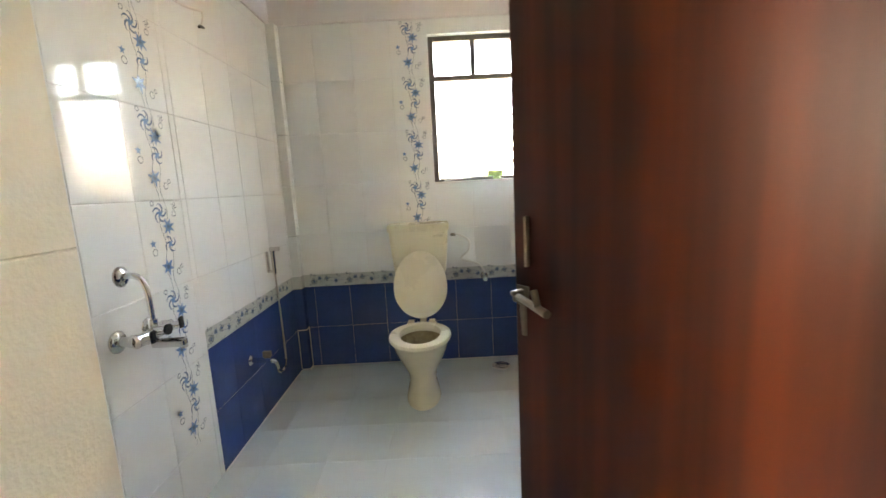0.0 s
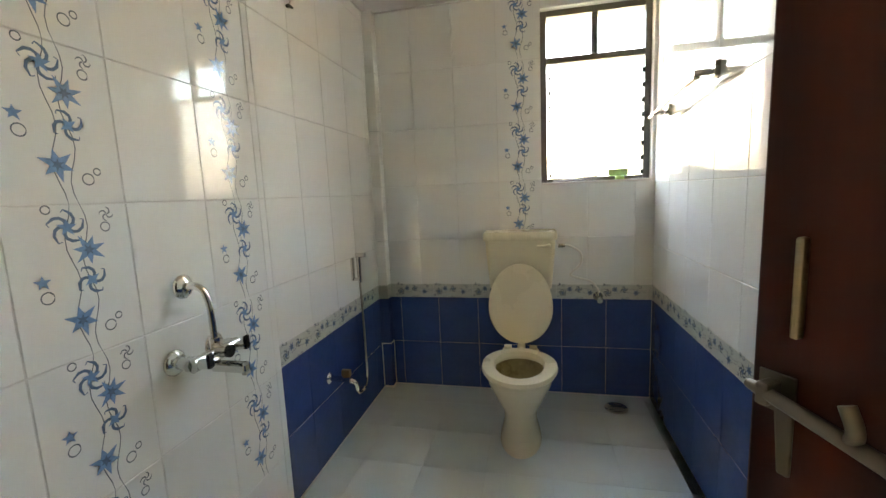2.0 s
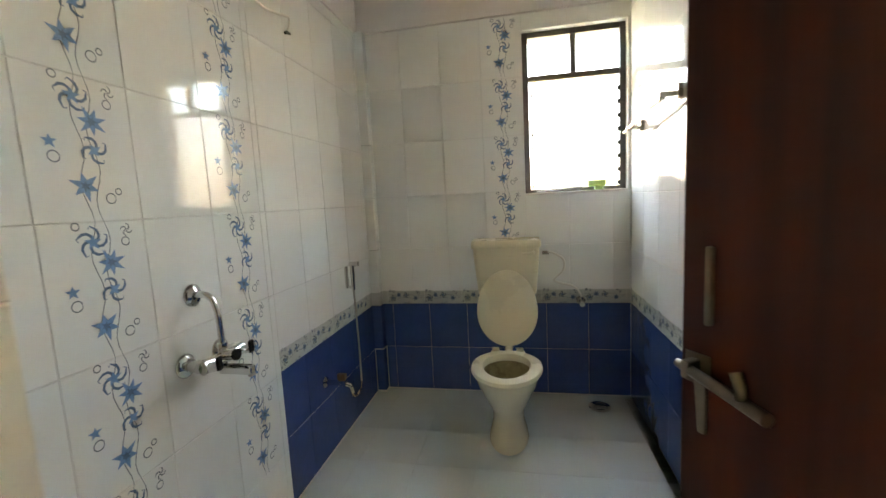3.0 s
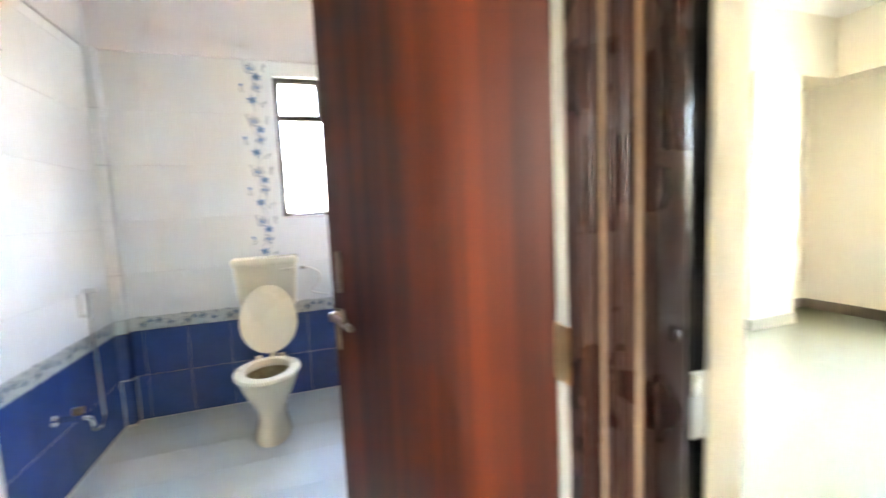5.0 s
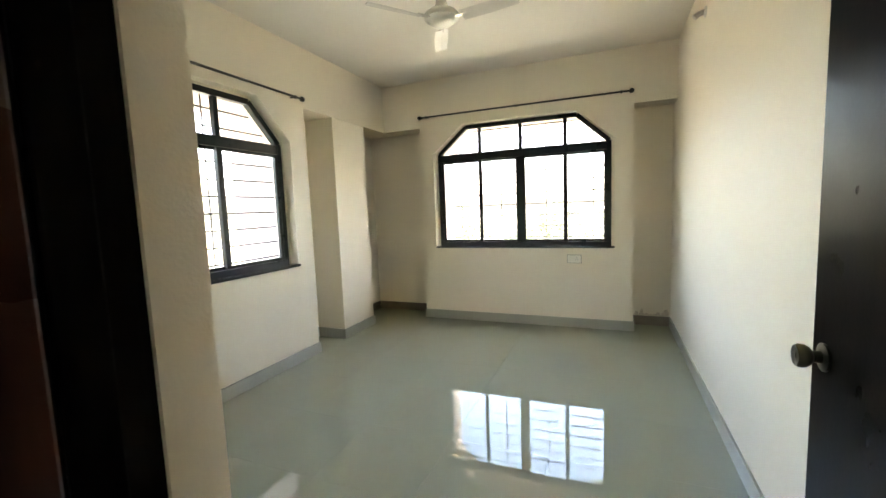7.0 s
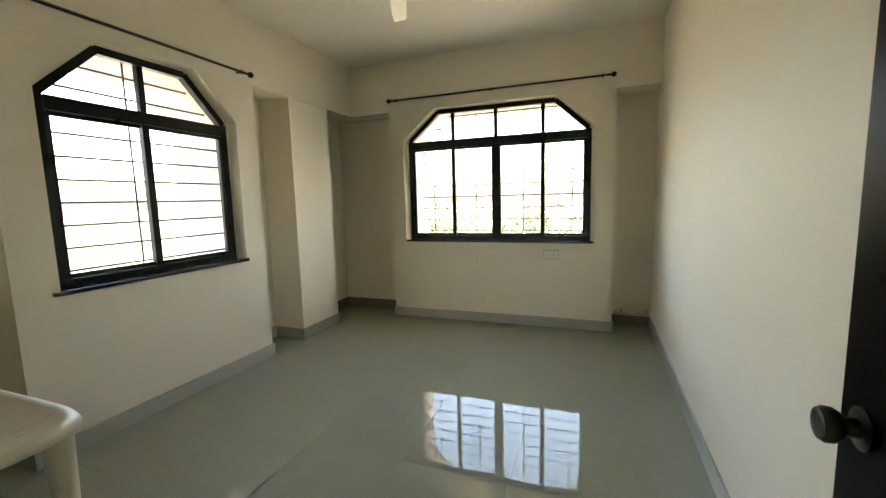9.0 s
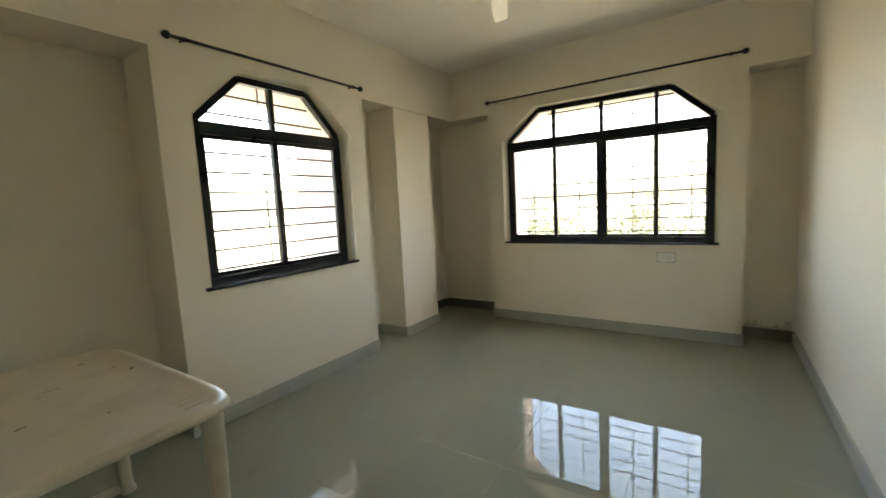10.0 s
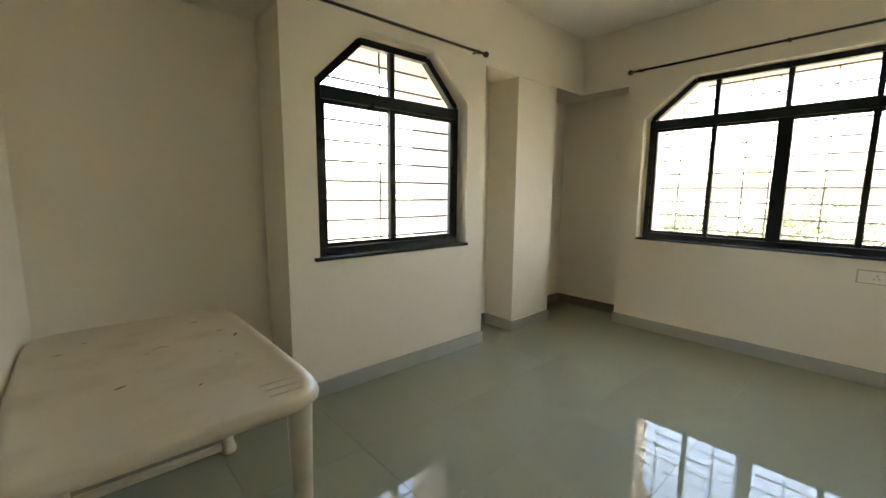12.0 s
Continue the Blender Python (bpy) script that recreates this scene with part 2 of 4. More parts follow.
def holed(bm, axis, a, b, u0, u1, z0, z1, h):
    """A wall with an opening whose top corners are cut: h = (u0, u1, z0, z1, top u0, top u1, z of the cut)."""
    h0, h1, hz0, hz1, t0, t1, cz = h

    def bx(p, q, r, s):
        if axis == "y":
            box(bm, p, q, a, b, r, s)
        else:
            box(bm, a, b, p, q, r, s)
    bx(u0, h0, z0, z1)
    bx(h1, u1, z0, z1)
    bx(h0, h1, z0, hz0)
    bx(h0, h1, hz1, z1)
    if cz < hz1:
        prism(bm, [(h0, cz), (t0, hz1), (h0, hz1)], axis, a, b)
        prism(bm, [(h1, cz), (h1, hz1), (t1, hz1)], axis, a, b)


def widened(h, d, top=0.025):
    """The wall's own opening, a little wider and taller than the frame set in it."""
    return (h[0] - d, h[1] + d, h[2], h[3] + top, h[4] - d * 0.4, h[5] + d * 0.4, h[6] + top)


W1 = (2.235, 3.53, 0.965, 2.455, 2.59, 3.185, 2.105)
W2 = (-0.085, 2.01, 0.955, 2.478, 0.285, 1.62, 2.138)
WB = (-0.01, 0.602, 1.335, 2.325, -0.01, 0.602, 2.325)

# bedroom walls
bm = B()
holed(bm, "y", PY, 2.835, 1.995, 3.777, 0, SOFFIT, widened(W1, 0.03))
holed(bm, "y", 2.835, 3.35, 1.995, 3.777, 0, SOFFIT, W1)
setting("wall_north_panel", bm, PAINT, "cream painted window wall standing proud of its recesses", "wall")
bm = boxes((BX, 1.995, RY, 3.35, 0, SOFFIT), (BX, 1.09, RY - 0.03, RY, 0, SOFFIT), (3.777, 5.85, RY, 3.35, 0, SOFFIT))
setting("wall_north", bm, PAINT, "cream painted plaster wall set back in recesses", "wall")
setting("wall_north_pier", boxes((4.245, 4.87, 2.752, RY, 0, SOFFIT)), PAINT, "cream painted pier beside the window recess", "wall")
setting("wall_north_beam", boxes((BX, 5.85, PY, 3.35, SOFFIT, TOP)), PAINT, "cream painted beam above the windows", "wall")
bm = B()
holed(bm, "x", PX, 5.45, -0.31, 2.22, 0, SOFFIT, widened(W2, 0.03, top=0.005))
holed(bm, "x", 5.45, 5.85, -0.31, 2.22, 0, SOFFIT, W2)
setting("wall_east_panel", bm, PAINT, "cream painted window wall standing proud of its recesses", "wall")
setting("wall_east", boxes((RX, 5.85, 2.22, RY, 0, SOFFIT), (RX, 5.85, SY, -0.31, 0, SOFFIT)), PAINT,
        "cream painted plaster wall in deep recesses", "wall")
setting("wall_east_beam", boxes((PX, 5.85, SY, PY, SOFFIT, TOP)), PAINT, "cream painted beam above the wide window", "wall")
setting("wall_south", boxes((BX, 5.85, -0.88, SY, 0, TOP)), PAINT, "plain cream painted plaster wall", "wall")
bm = boxes((XE + 0.002, BX, 0.46, 3.35, 0, TOP), (0.725, BX, 0.418, 0.46, 0, TOP), (0.725, BX, -0.88, -0.53, 0, TOP),
           (0.725, BX, -0.53, 0.418, 2.12, TOP))
setting("wall_bedroom_west", bm, PAINT, "cream painted wall with the bedroom doorway", "wall")
bm = boxes((0.6, 0.725, -1.5, -0.53, 0, TOP), (0.6, 0.725, -0.53, 0.46, 2.12, TOP))
setting("wall_hall_east", bm, PAINT, "cream painted hall wall round the bedroom doorway", "wall")

# bathroom walls behind the tiles
setting("wall_bath_west", boxes((-1.25, XW - 0.002, 0.37, 3.35, 0, TOP)), GROUT, "white grouted backing of the tiled bathroom wall", "wall")
bm = B()
holed(bm, "y", YN + 0.002, 3.35, XW - 0.002, XE + 0.002, 0, TOP, WB)
setting("wall_bath_north", bm, GROUT, "white grouted backing of the tiled window wall", "wall")
bm = boxes((XW - 0.002, -0.485, 0.37, 0.552, 0, TOP), (XW - 0.002, -0.424, 0.552, YS, 0, TOP), (-0.485, 0.60, 0.37, YS, 2.12, TOP), (0.6, XE + 0.002, 0.46, YS, 0, TOP))
setting("wall_bath_south", bm, PAINT, "cream wall with the bathroom doorway", "wall")
bm = boxes((XW - 0.002, XW + 0.012, YS, YN - 0.02, 2.422, 2.85), (XW - 0.002, XE + 0.002, YN - 0.02, YN + 0.001, 2.422, 2.85),
           (XE - 0.012, XE + 0.001, YS, YN - 0.02, 2.422, 2.85))
setting("trim_bath_plaster", bm, BATH_PAINT, "white painted plaster band above the tiles", "wall")
bm = boxes((-1.25, XE + 0.1, 0.37, 3.35, 2.85, 3.0))
setting("ceiling_bath", bm, BATH_PAINT, "white painted bathroom ceiling", "ceiling")
setting("ceiling", boxes((-3.2, 5.85, -1.6, 3.35, TOP, 3.24)), CEIL, "cream white painted ceiling", "ceiling")

# hall behind the camera
# the opening is out of view, added and sized to light door and jamb
bm = boxes((-3.2, -3.0, -1.6, -1.3, 0, TOP), (-3.2, -3.0, -0.6, 0.6, 0, TOP), (-3.2, -3.0, -1.3, -0.6, 0, 1.25), (-3.2, -3.0, -1.3, -0.6, 2.3, TOP))
setting("wall_hall_west", bm, PAINT, "cream painted hall wall with an opening added to let daylight in", "wall")
setting("wall_hall_south", boxes((-3.0, 0.6, -1.6, -1.4, 0, TOP)), PAINT, "plain cream painted hall wall", "wall")
setting("wall_hall_north", boxes((-3.0, -1.25, 0.37, 0.6, 0, TOP)), PAINT, "cream painted hall wall", "wall")

floor = setting("floor", boxes((-3.2, 5.85, -1.6, 0.55, -0.2, -0.0022), (XE + 0.002, 5.85, 0.55, 3.35, -0.2, -0.0022)), FLOOR_JOINT,
                "glossy greenish cream vitrified tile floor", "floor")
bath_floor = setting("floor_bath", boxes((-1.25, XE + 0.002, 0.55, 3.35, -0.2, -0.0009)), BATH_JOINT,
                     "pale blue white bathroom floor tiles", "floor")

# skirting, one run for each stretch of wall
SK = 0.11
G = 0.015
for d in ((1.995, 3.777, PY - G, PY), (3.777, 3.777 + G, PY - G, RY), (3.777 + G, 4.245 - G, RY - G, RY), (4.245 - G, 4.245, 2.752 - G, RY),
          (4.245, 4.87, 2.752 - G, 2.752), (4.87, 4.87 + G, 2.752 - G, RY), (BX + G, 1.995 - G, RY - 0.03 - G, RY - 0.03),
          (1.995 - G, 1.995, PY - G, RY), (PX - G, PX, -0.31, 2.22), (PX - G, RX, 2.22, 2.22 + G),
          (PX - G, RX, -0.31 - G, -0.31), (BX, RX, SY, SY + G), (BX, BX + G, 0.418, RY - G)):
    setting("baseboard", boxes((*d, 0.0, SK)), SKIRT, "grey green tile skirting along the wall", "skirting", edge=0.002)
# runs deep in the recesses: their shade is painted into the skirting colour
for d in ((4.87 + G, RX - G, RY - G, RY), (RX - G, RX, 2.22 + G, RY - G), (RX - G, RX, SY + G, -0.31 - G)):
    setting("baseboard", boxes((*d, 0.0, SK)), SKIRT_SHADE, "tile skirting coloured dark brown for the shade in the recess", "skirting", edge=0.002)

# damp plaster in the far recess
bm = B()
for k in range(36):
    y = -0.33 - 0.0102 * k
    h = 0.015 + 0.045 * noise.noise((k * 0.17, 0.3, 0)) ** 2 * 4 + 0.03 * abs(noise.noise((k * 0.6, 2.0, 0)))
    box(bm, RX - 0.003, RX, y - 0.0102, y, SK, SK + h)
part("damp_patch", bm, DAMP, bpy.data.objects["wall_east"], "peeling damp plaster above the skirting")

# ---- windows ----


def bar(bm, p, q, w, axis, a, b):
    d = (Vector(q) - Vector(p)).normalized()
    n = Vector((-d.y, d.x)) * w / 2
    p, q = Vector(p), Vector(q)
    prism(bm, [tuple(p + n), tuple(q + n), tuple(q - n), tuple(p - n)], axis, a, b)


def room_window(name, label, axis, a, h, uprights, wide, transom, sill_ext):
    """A black framed window with cut top corners: a is the inner face of its frame."""
    u0, u1, z0, z1, t0, t1, cz = h
    win = tagged(new(name), label, "window", kind="structure")
    bm = B()
    w = 0.05
    e = w / 2
    ring = [(u0 + e, z0 + w), (u0 + e, cz), (t0, z1 - e), (t1, z1 - e), (u1 - e, cz), (u1 - e, z0 + w)]
    for p, q in zip(ring, ring[1:]):
        bar(bm, p, q, w, axis, a, a + 0.06)
    bar(bm, (u0, z0 + e), (u1, z0 + e), w, axis, a, a + 0.06)
    part("window_frame", bm, ALU_BLACK, win, "black powder coated frame with cut top corners", edge=0.003)
    bm = B()
    bar(bm, (u0 + w, transom), (u1 - w, transom), 0.085, axis, a - 0.004, a + 0.064)
    part("transom", bm, ALU_BLACK, win, edge=0.003)
    for k, (u, wd) in enumerate(zip(uprights, wide)):
        bm = B()
        bar(bm, (u, z0 + w), (u, transom - 0.043), wd, axis, a + 0.004, a + 0.05)
        part("mullion", bm, ALU_BLACK, win, edge=0.003)
        top = z1 - w
        if u < t0:
            top = cz + (z1 - cz) * (u - u0) / (t0 - u0) - w
        if u > t1:
            top = cz + (z1 - cz) * (u1 - u) / (u1 - t1) - w
        bm = B()
        bar(bm, (u, transom + 0.043), (u, top), 0.042, axis, a + 0.004, a + 0.05)
        part("glazing_bar", bm, ALU_BLACK, win, edge=0.003)
    # sashes: thin bottom and top rails and glass
    edges = [u0 + w] + sorted(uprights) + [u1 - w]
    for k, (p, q) in enumerate(zip(edges, edges[1:])):
        off = 0.012 if k % 2 else 0.03
        bm = B()
        for zz in (z0 + w + 0.015, transom - 0.055):
            bar(bm, (p, zz), (q, zz), 0.028, axis, a + off, a + off + 0.016)
        part("sash_rail", bm, ALU_BLACK, win)
        bm = B()
        prism(bm, [(p, z0 + w), (q, z0 + w), (q, transom), (p, transom)], axis, a + off + 0.006, a + off + 0.010)
        pane = part("pane", bm, GLASS, win)
        pane.visible_shadow = False
    for u in (u0 + w + 0.014, u1 - w - 0.014):
        bm = B()
        bar(bm, (u, z0 + w), (u, transom - 0.043), 0.03, axis, a + 0.010, a + 0.044)
        part("sash_stile", bm, ALU_BLACK, win, edge=0.002)
    bm = B()
    prism(bm, [(u0 + e, transom), (u1 - e, transom), (u1 - e, cz), (t1, z1 - e), (t0, z1 - e), (u0 + e, cz)], axis, a + 0.026, a + 0.030)
    pane = part("pane", bm, GLASS, win)
    pane.visible_shadow = False
    return win


w1 = room_window("window_1", "black framed sliding window with two panes", "y", 2.825, W1, [2.857], [0.05], 2.052, 0)
w2 = room_window("window_2", "wide black framed sliding window with four panes", "x", 5.44, W2, [1.443, 0.932, 0.413],
                 [0.043, 0.105, 0.046], 2.082, 0)
bm = boxes((2.165, 3.565, PY - 0.025, 2.825, 0.943, 0.968))
part("window_sill", bm, STONE, w1, "black stone sill with a worn front edge", edge=0.004)
bm = boxes((PX - 0.02, 5.44, -0.12, 2.035, 0.936, 0.957))
part("window_sill", bm, STONE, w2, "dark stone sill", edge=0.004)


def grille(name, label, axis, a, u0, u1, z0, z1, step, ups, cut):
    g = tagged(new(name), label, "window grille")
    z = z0 + step * 0.6
    while z < z1:
        bm = B()
        k = max(0.0, (z - cut[2]) / (z1 - cut[2]))
        p, q = u0 + k * (cut[0] - u0), u1 + k * (cut[1] - u1)
        tube(bm, [((p, a, z) if axis == "y" else (a, p, z)), ((q, a, z) if axis == "y" else (a, q, z))], 0.008, 6)
        part("grille_bar", bm, GRILLE, g)
        z += step
    for u in ups:
        bm = B()
        box(bm, *((u - 0.006, u + 0.006, a - 0.016, a - 0.009) if axis == "y" else (a - 0.016, a - 0.009, u - 0.006, u + 0.006)), z0, z1)
        part("grille_upright", bm, GRILLE, g)
    return g


grille("window_grille", "thin painted steel security bars outside the window", "y", 2.95, W1[0] + 0.012, W1[1] - 0.012, W1[2], W1[3] - 0.03, 0.142, (2.81,), W1[4:])
grille("window_grille", "thin painted steel security bars outside the wide window", "x", 5.80, W2[0], W2[1], W2[2], W2[3], 0.142,
       (1.82, 1.26, 1.06, 0.68, 0.12), W2[4:])

# outer reveals and hoods in pink plaster
R = 0.012
for nm, ax, h, y0, y1 in (("wall_north_reveal", "y", W1, 2.89, 3.46), ("wall_east_reveal", "x", W2, 5.505, 5.96), ("wall_bath_reveal", "y", WB, 3.252, 3.37)):
    u0, u1, z0, z1, t0, t1, cz = h
    bm = B()
    for q in ([(u0, z0), (u0 + R, z0), (u0 + R, cz), (u0, cz)], [(u1 - R, z0), (u1, z0), (u1, cz), (u1 - R, cz)],
              [(t0, z1 - R), (t1, z1 - R), (t1, z1), (t0, z1)]):
        prism(bm, q, ax, y0, y1)
    if cz < z1:
        prism(bm, [(u0, cz), (u0 + R, cz), (t0, z1 - R), (t0, z1)], ax, y0, y1)
        prism(bm, [(u1 - R, cz), (u1, cz), (t1, z1), (t1, z1 - R)], ax, y0, y1)
    setting(nm, bm, FACADE, "pale pink plastered outer reveal of the window", "wall")

# bathroom louvre window
wb = tagged(new("window_3"), "grey brown bathroom window with glass louvres", "window", kind="structure")
fy0, fy1 = 3.20, 3.25
for nm, d in (("window_frame", (-0.01, 0.027, fy0, fy1, 1.335, 2.325)), ("window_frame", (0.567, 0.602, fy0, fy1, 1.335, 2.325)),
              ("window_frame", (0.027, 0.567, fy0, fy1, 2.29, 2.325)), ("window_frame", (0.027, 0.567, fy0, fy1, 1.335, 1.36)),
              ("transom", (0.027, 0.567, fy0, fy1, 2.03, 2.065)), ("glazing_bar", (0.280, 0.315, fy0, fy1, 2.065, 2.29))):
    part(nm, boxes(d), WIN_BROWN, wb, edge=0.003)
for k in range(8):
    z = 1.37 + k * 0.081
    bm = B()
    prism(bm, [(fy0 - 0.005, z), (fy0 - 0.001, z), (fy1 + 0.004, z + 0.085), (fy1, z + 0.085)], "x", 0.045, 0.557)
    lo = part("louvre", bm, LOUVRE_GLASS, wb, "tilted frosted glass louvre")
    lo.visible_shadow = False
    for u in (0.036, 0.552):
        part("louvre_clip", boxes((u, u + 0.013, fy0 - 0.012, fy0 + 0.012, z - 0.006, z + 0.02)), ALU_BLACK, wb)
for p, q in ((0.035, 0.285), (0.32, 0.567)):
    pn = part("pane", boxes((p, q, fy0 + 0.02, fy0 + 0.024, 2.065, 2.29)), GLASS, wb)
    pn.visible_shadow = False
part("window_sill", boxes((-0.01, 0.602, YN - 0.008, fy0, 1.323, 1.337)), WHITE_SILL, wb, "white sill", edge=0.003)

# ---- doors ----


def leaf(name, label, material, m, width, height, thick):
    d = tagged(new(name), label, "door", kind="structure")
    d.matrix_world = m
    part("leaf", boxes((0, width, -thick, 0, 0.012, height)), material, d, edge=0.003)
    return d


ang = math.degrees(math.atan2(1.107 - 0.556, 0.19 - 0.534))
door1 = leaf("door_1", "red brown flush bathroom door, half open", DOOR_WOOD, pose(0.534, 0.556, 0, 0, 0, ang), 0.648, 2.03, 0.034)
# dark wood colour here paints the shaded gap between leaf and jamb
part("edge_strip", boxes((-0.004, 0.0, -0.033, -0.002, 0.012, 2.03)), DARK_WOOD, door1, "dark strip for the shaded gap at the hinge edge")
for z in (0.25, 1.08, 1.8):
    bm = boxes((-0.012, 0.0, -0.002, 0.004, z - 0.05, z + 0.05))
    tube(bm, [(-0.010, 0.004, z - 0.052), (-0.010, 0.004, z + 0.052)], 0.006, 10)
    part("hinge", bm, BRASS, door1, "worn brass butt hinge")
# sliding bolt, its rod swung out, on the hall face
bolt = part("door_bolt", boxes((0.575, 0.612, 0.001, 0.004, 1.015, 1.06)), BOLT_METAL, door1, "worn steel sliding door bolt")
bolt.location = (0.024, 0.003, 0.02)
bm = B()
tube(bm, [(0.618, 0.012, 1.040), (0.60, 0.018, 1.040), (0.468, 0.060, 1.036)], [0.006, 0.0075, 0.0085], 12)
part("bolt_rod", bm, BOLT_METAL, bolt, smooth=True)
part("bolt_staple", boxes((0.588, 0.602, 0.002, 0.028, 1.027, 1.053)), BOLT_METAL, bolt, edge=0.003)
bm = B()
prism(bm, [(0.565, 1.036), (0.585, 1.036), (0.578, 0.955), (0.565, 0.955)], "y", 0.018, 0.024)
part("bolt_hasp", bm, BOLT_METAL, bolt, edge=0.003)
bm = B()
tube(bm, bend([(0.505, 0.048, 1.04), (0.500, 0.056, 1.056), (0.508, 0.054, 1.075)], 5), 0.007, 10)
part("bolt_knob", bm, BOLT_METAL, bolt, smooth=True)
part("door_handle", boxes((0.598, 0.607, 0.0, 0.012, 1.125, 1.235)), BOLT_METAL, door1, "narrow steel grip plate", edge=0.003)

# bathroom door frame: moulded dark wood
fr1 = tagged(new("door_frame_1"), "dark polished wooden bathroom door frame with mouldings", "door frame", kind="structure")
for x0, x1, s in ((0.535, 0.6, 1), (-0.485, -0.420, -1)):
    part("jamb", boxes((x0, x1, 0.362, 0.55, 0, 2.12)), DARK_WOOD, fr1, edge=0.004)
    if s < 0:
        continue
    for y, rad in ((0.385, 0.011), (0.412, 0.006), (0.452, 0.010), (0.476, 0.006)):
        bm = B()
        tube(bm, [(x0 - 0.001, y, 0), (x0 - 0.001, y, 2.05)], rad, 10)
        part("moulding", bm, DARK_WOOD, fr1, smooth=True)
    for y in (0.365, 0.432):
        part("worn_arris", boxes((x0 - 0.0035, x0 + 0.001, y - 0.003, y + 0.003, 0, 2.05)), WORN_WOOD, fr1, "worn pale edge")
    part("rebate", boxes((x0 - 0.0025, x0 + 0.001, 0.518, 0.5495, 0, 2.05)), PALE_EDGE, fr1, "pale primed rebate behind the door")
    for z in (0.25, 1.08, 1.8):
        part("hinge_plate", boxes((x0 - 0.005, x0, 0.512, 0.546, z - 0.05, z + 0.05)), BRASS, fr1, "worn brown hinge plate", edge=0.001)
    part("architrave", boxes((x0 + 0.01, 0.6, 0.35, 0.362, 0, 2.12)), DARK_WOOD, fr1, edge=0.004)
part("head", boxes((-0.420, 0.535, 0.362, 0.55, 2.05, 2.12)), DARK_WOOD, fr1, edge=0.004)

fr2 = tagged(new("door_frame_2"), "black polished wooden bedroom door frame", "door frame", kind="structure")
part("jamb", boxes((0.602, 0.725, 0.422, 0.46, 0, 2.12)), BLACK_WOOD, fr2, edge=0.004)
part("jamb", boxes((0.602, 0.725, -0.53, -0.475, 0, 2.12)), BLACK_WOOD, fr2, edge=0.004)
part("head", boxes((0.602, 0.725, -0.475, 0.422, 2.06, 2.12)), BLACK_WOOD, fr2, edge=0.004)
part("door_stop", boxes((0.63, 0.68, 0.410, 0.422, 0, 2.06)), BLACK_WOOD, fr2, edge=0.004)
part("strike_plate", boxes((0.69, 0.721, 0.418, 0.423, 0.95, 1.06)), STEEL, fr2, "worn steel strike plate")

door2 = leaf("door_2", "black polished flush bedroom door, open against the wall", BLACK_WOOD, pose(0.735, -0.488, 0, 0, 0, -0.9), 0.848, 2.04, 0.036)
bm = B()
lathe(bm, [(0.030, 0.0), (0.031, 0.005), (0.014, 0.008), (0.012, 0.022), (0.020, 0.027), (0.0255, 0.036), (0.026, 0.046), (0.0225, 0.052), (0.020, 0.0515), (0.0185, 0.050), (0.008, 0.050)], 28)
knob = part("door_knob", bm, DARK_STEEL, door2, "dark worn steel round door knob with key slot", smooth=True)
knob.matrix_local = pose(0.785, 0.0, 1.10, -90, 0, 0)
bm = boxes((-0.0015, 0.0015, -0.006, 0.006, 0.0495, 0.0505))
slot = part("key_slot", bm, DARK_HOLE, knob)
part("latch_plate", boxes((0.848, 0.850, -0.029, -0.007, 1.03, 1.17)), STEEL, door2)

# ---- curtain rods ----


def curtain_rod(axis, a, u0, u1, z, holders):
    r = thing("curtain_rod", "black iron curtain rod with knob ends above the window", "curtain rod", "curtain rods")
    def P(u, o, zz):
        return (u, a - o, zz) if axis == "y" else (a - o, u, zz)
    bm = B()
    tube(bm, [P(u0, 0.06, z), P(u1, 0.06, z)], 0.0105, 12)
    part("rod", bm, ROD, r, smooth=True)
    for u, s in ((u0, -1), (u1, 1)):
        bm = B()
        tube(bm, [P(u, 0.06, z), P(u + s * 0.008, 0.06, z), P(u + s * 0.012, 0.06, z), P(u + s * 0.03, 0.06, z), P(u + s * 0.045, 0.06, z), P(u + s * 0.052, 0.06, z)],
             [0.012, 0.018, 0.024, 0.025, 0.016, 0.004], 12)
        part("finial", bm, ROD, r, smooth=True)
    for u in holders:
        bm = B()
        tube(bm, [P(u, 0.0, z), P(u, 0.072, z)], 0.007, 8)
        tube(bm, [P(u - 0.008, 0.06, z), P(u + 0.008, 0.06, z)], 0.016, 12)
        part("bracket", bm, ROD, r)
    return r


curtain_rod("y", PY, 2.10, 3.68, 2.548, (2.18, 3.61))
curtain_rod("x", PX, -0.255, 2.16, 2.605, (-0.18, 0.95, 2.09))

# ---- ceiling fan ----
fan = thing("ceiling_fan", "white enamelled three bladed ceiling fan, at rest", "ceiling fan")
FX, FY, FZ = 3.11, 0.975, 2.72
fan.location = (FX, FY, FZ)
fan.scale = (0.88, 0.88, 1)
bm = B()
lathe(bm, [(0.04, -0.045), (0.08, -0.04), (0.098, -0.03), (0.105, -0.018), (0.13, -0.012), (0.13, 0.018), (0.11, 0.035), (0.06, 0.05), (0.03, 0.055)], 36)
part("motor", bm, FAN_WHITE, fan, smooth=True)
bm = B()
lathe(bm, [(0.05, 0.05), (0.05, 0.07), (0.03, 0.13), (0.018, 0.14)], 24)
part("lower_cup", bm, FAN_WHITE, fan, smooth=True)
bm = B()
tube(bm, [(0, 0, 0.13), (0, 0, 0.30)], 0.014, 14)
part("down_rod", bm, FAN_WHITE, fan, smooth=True)
bm = B()
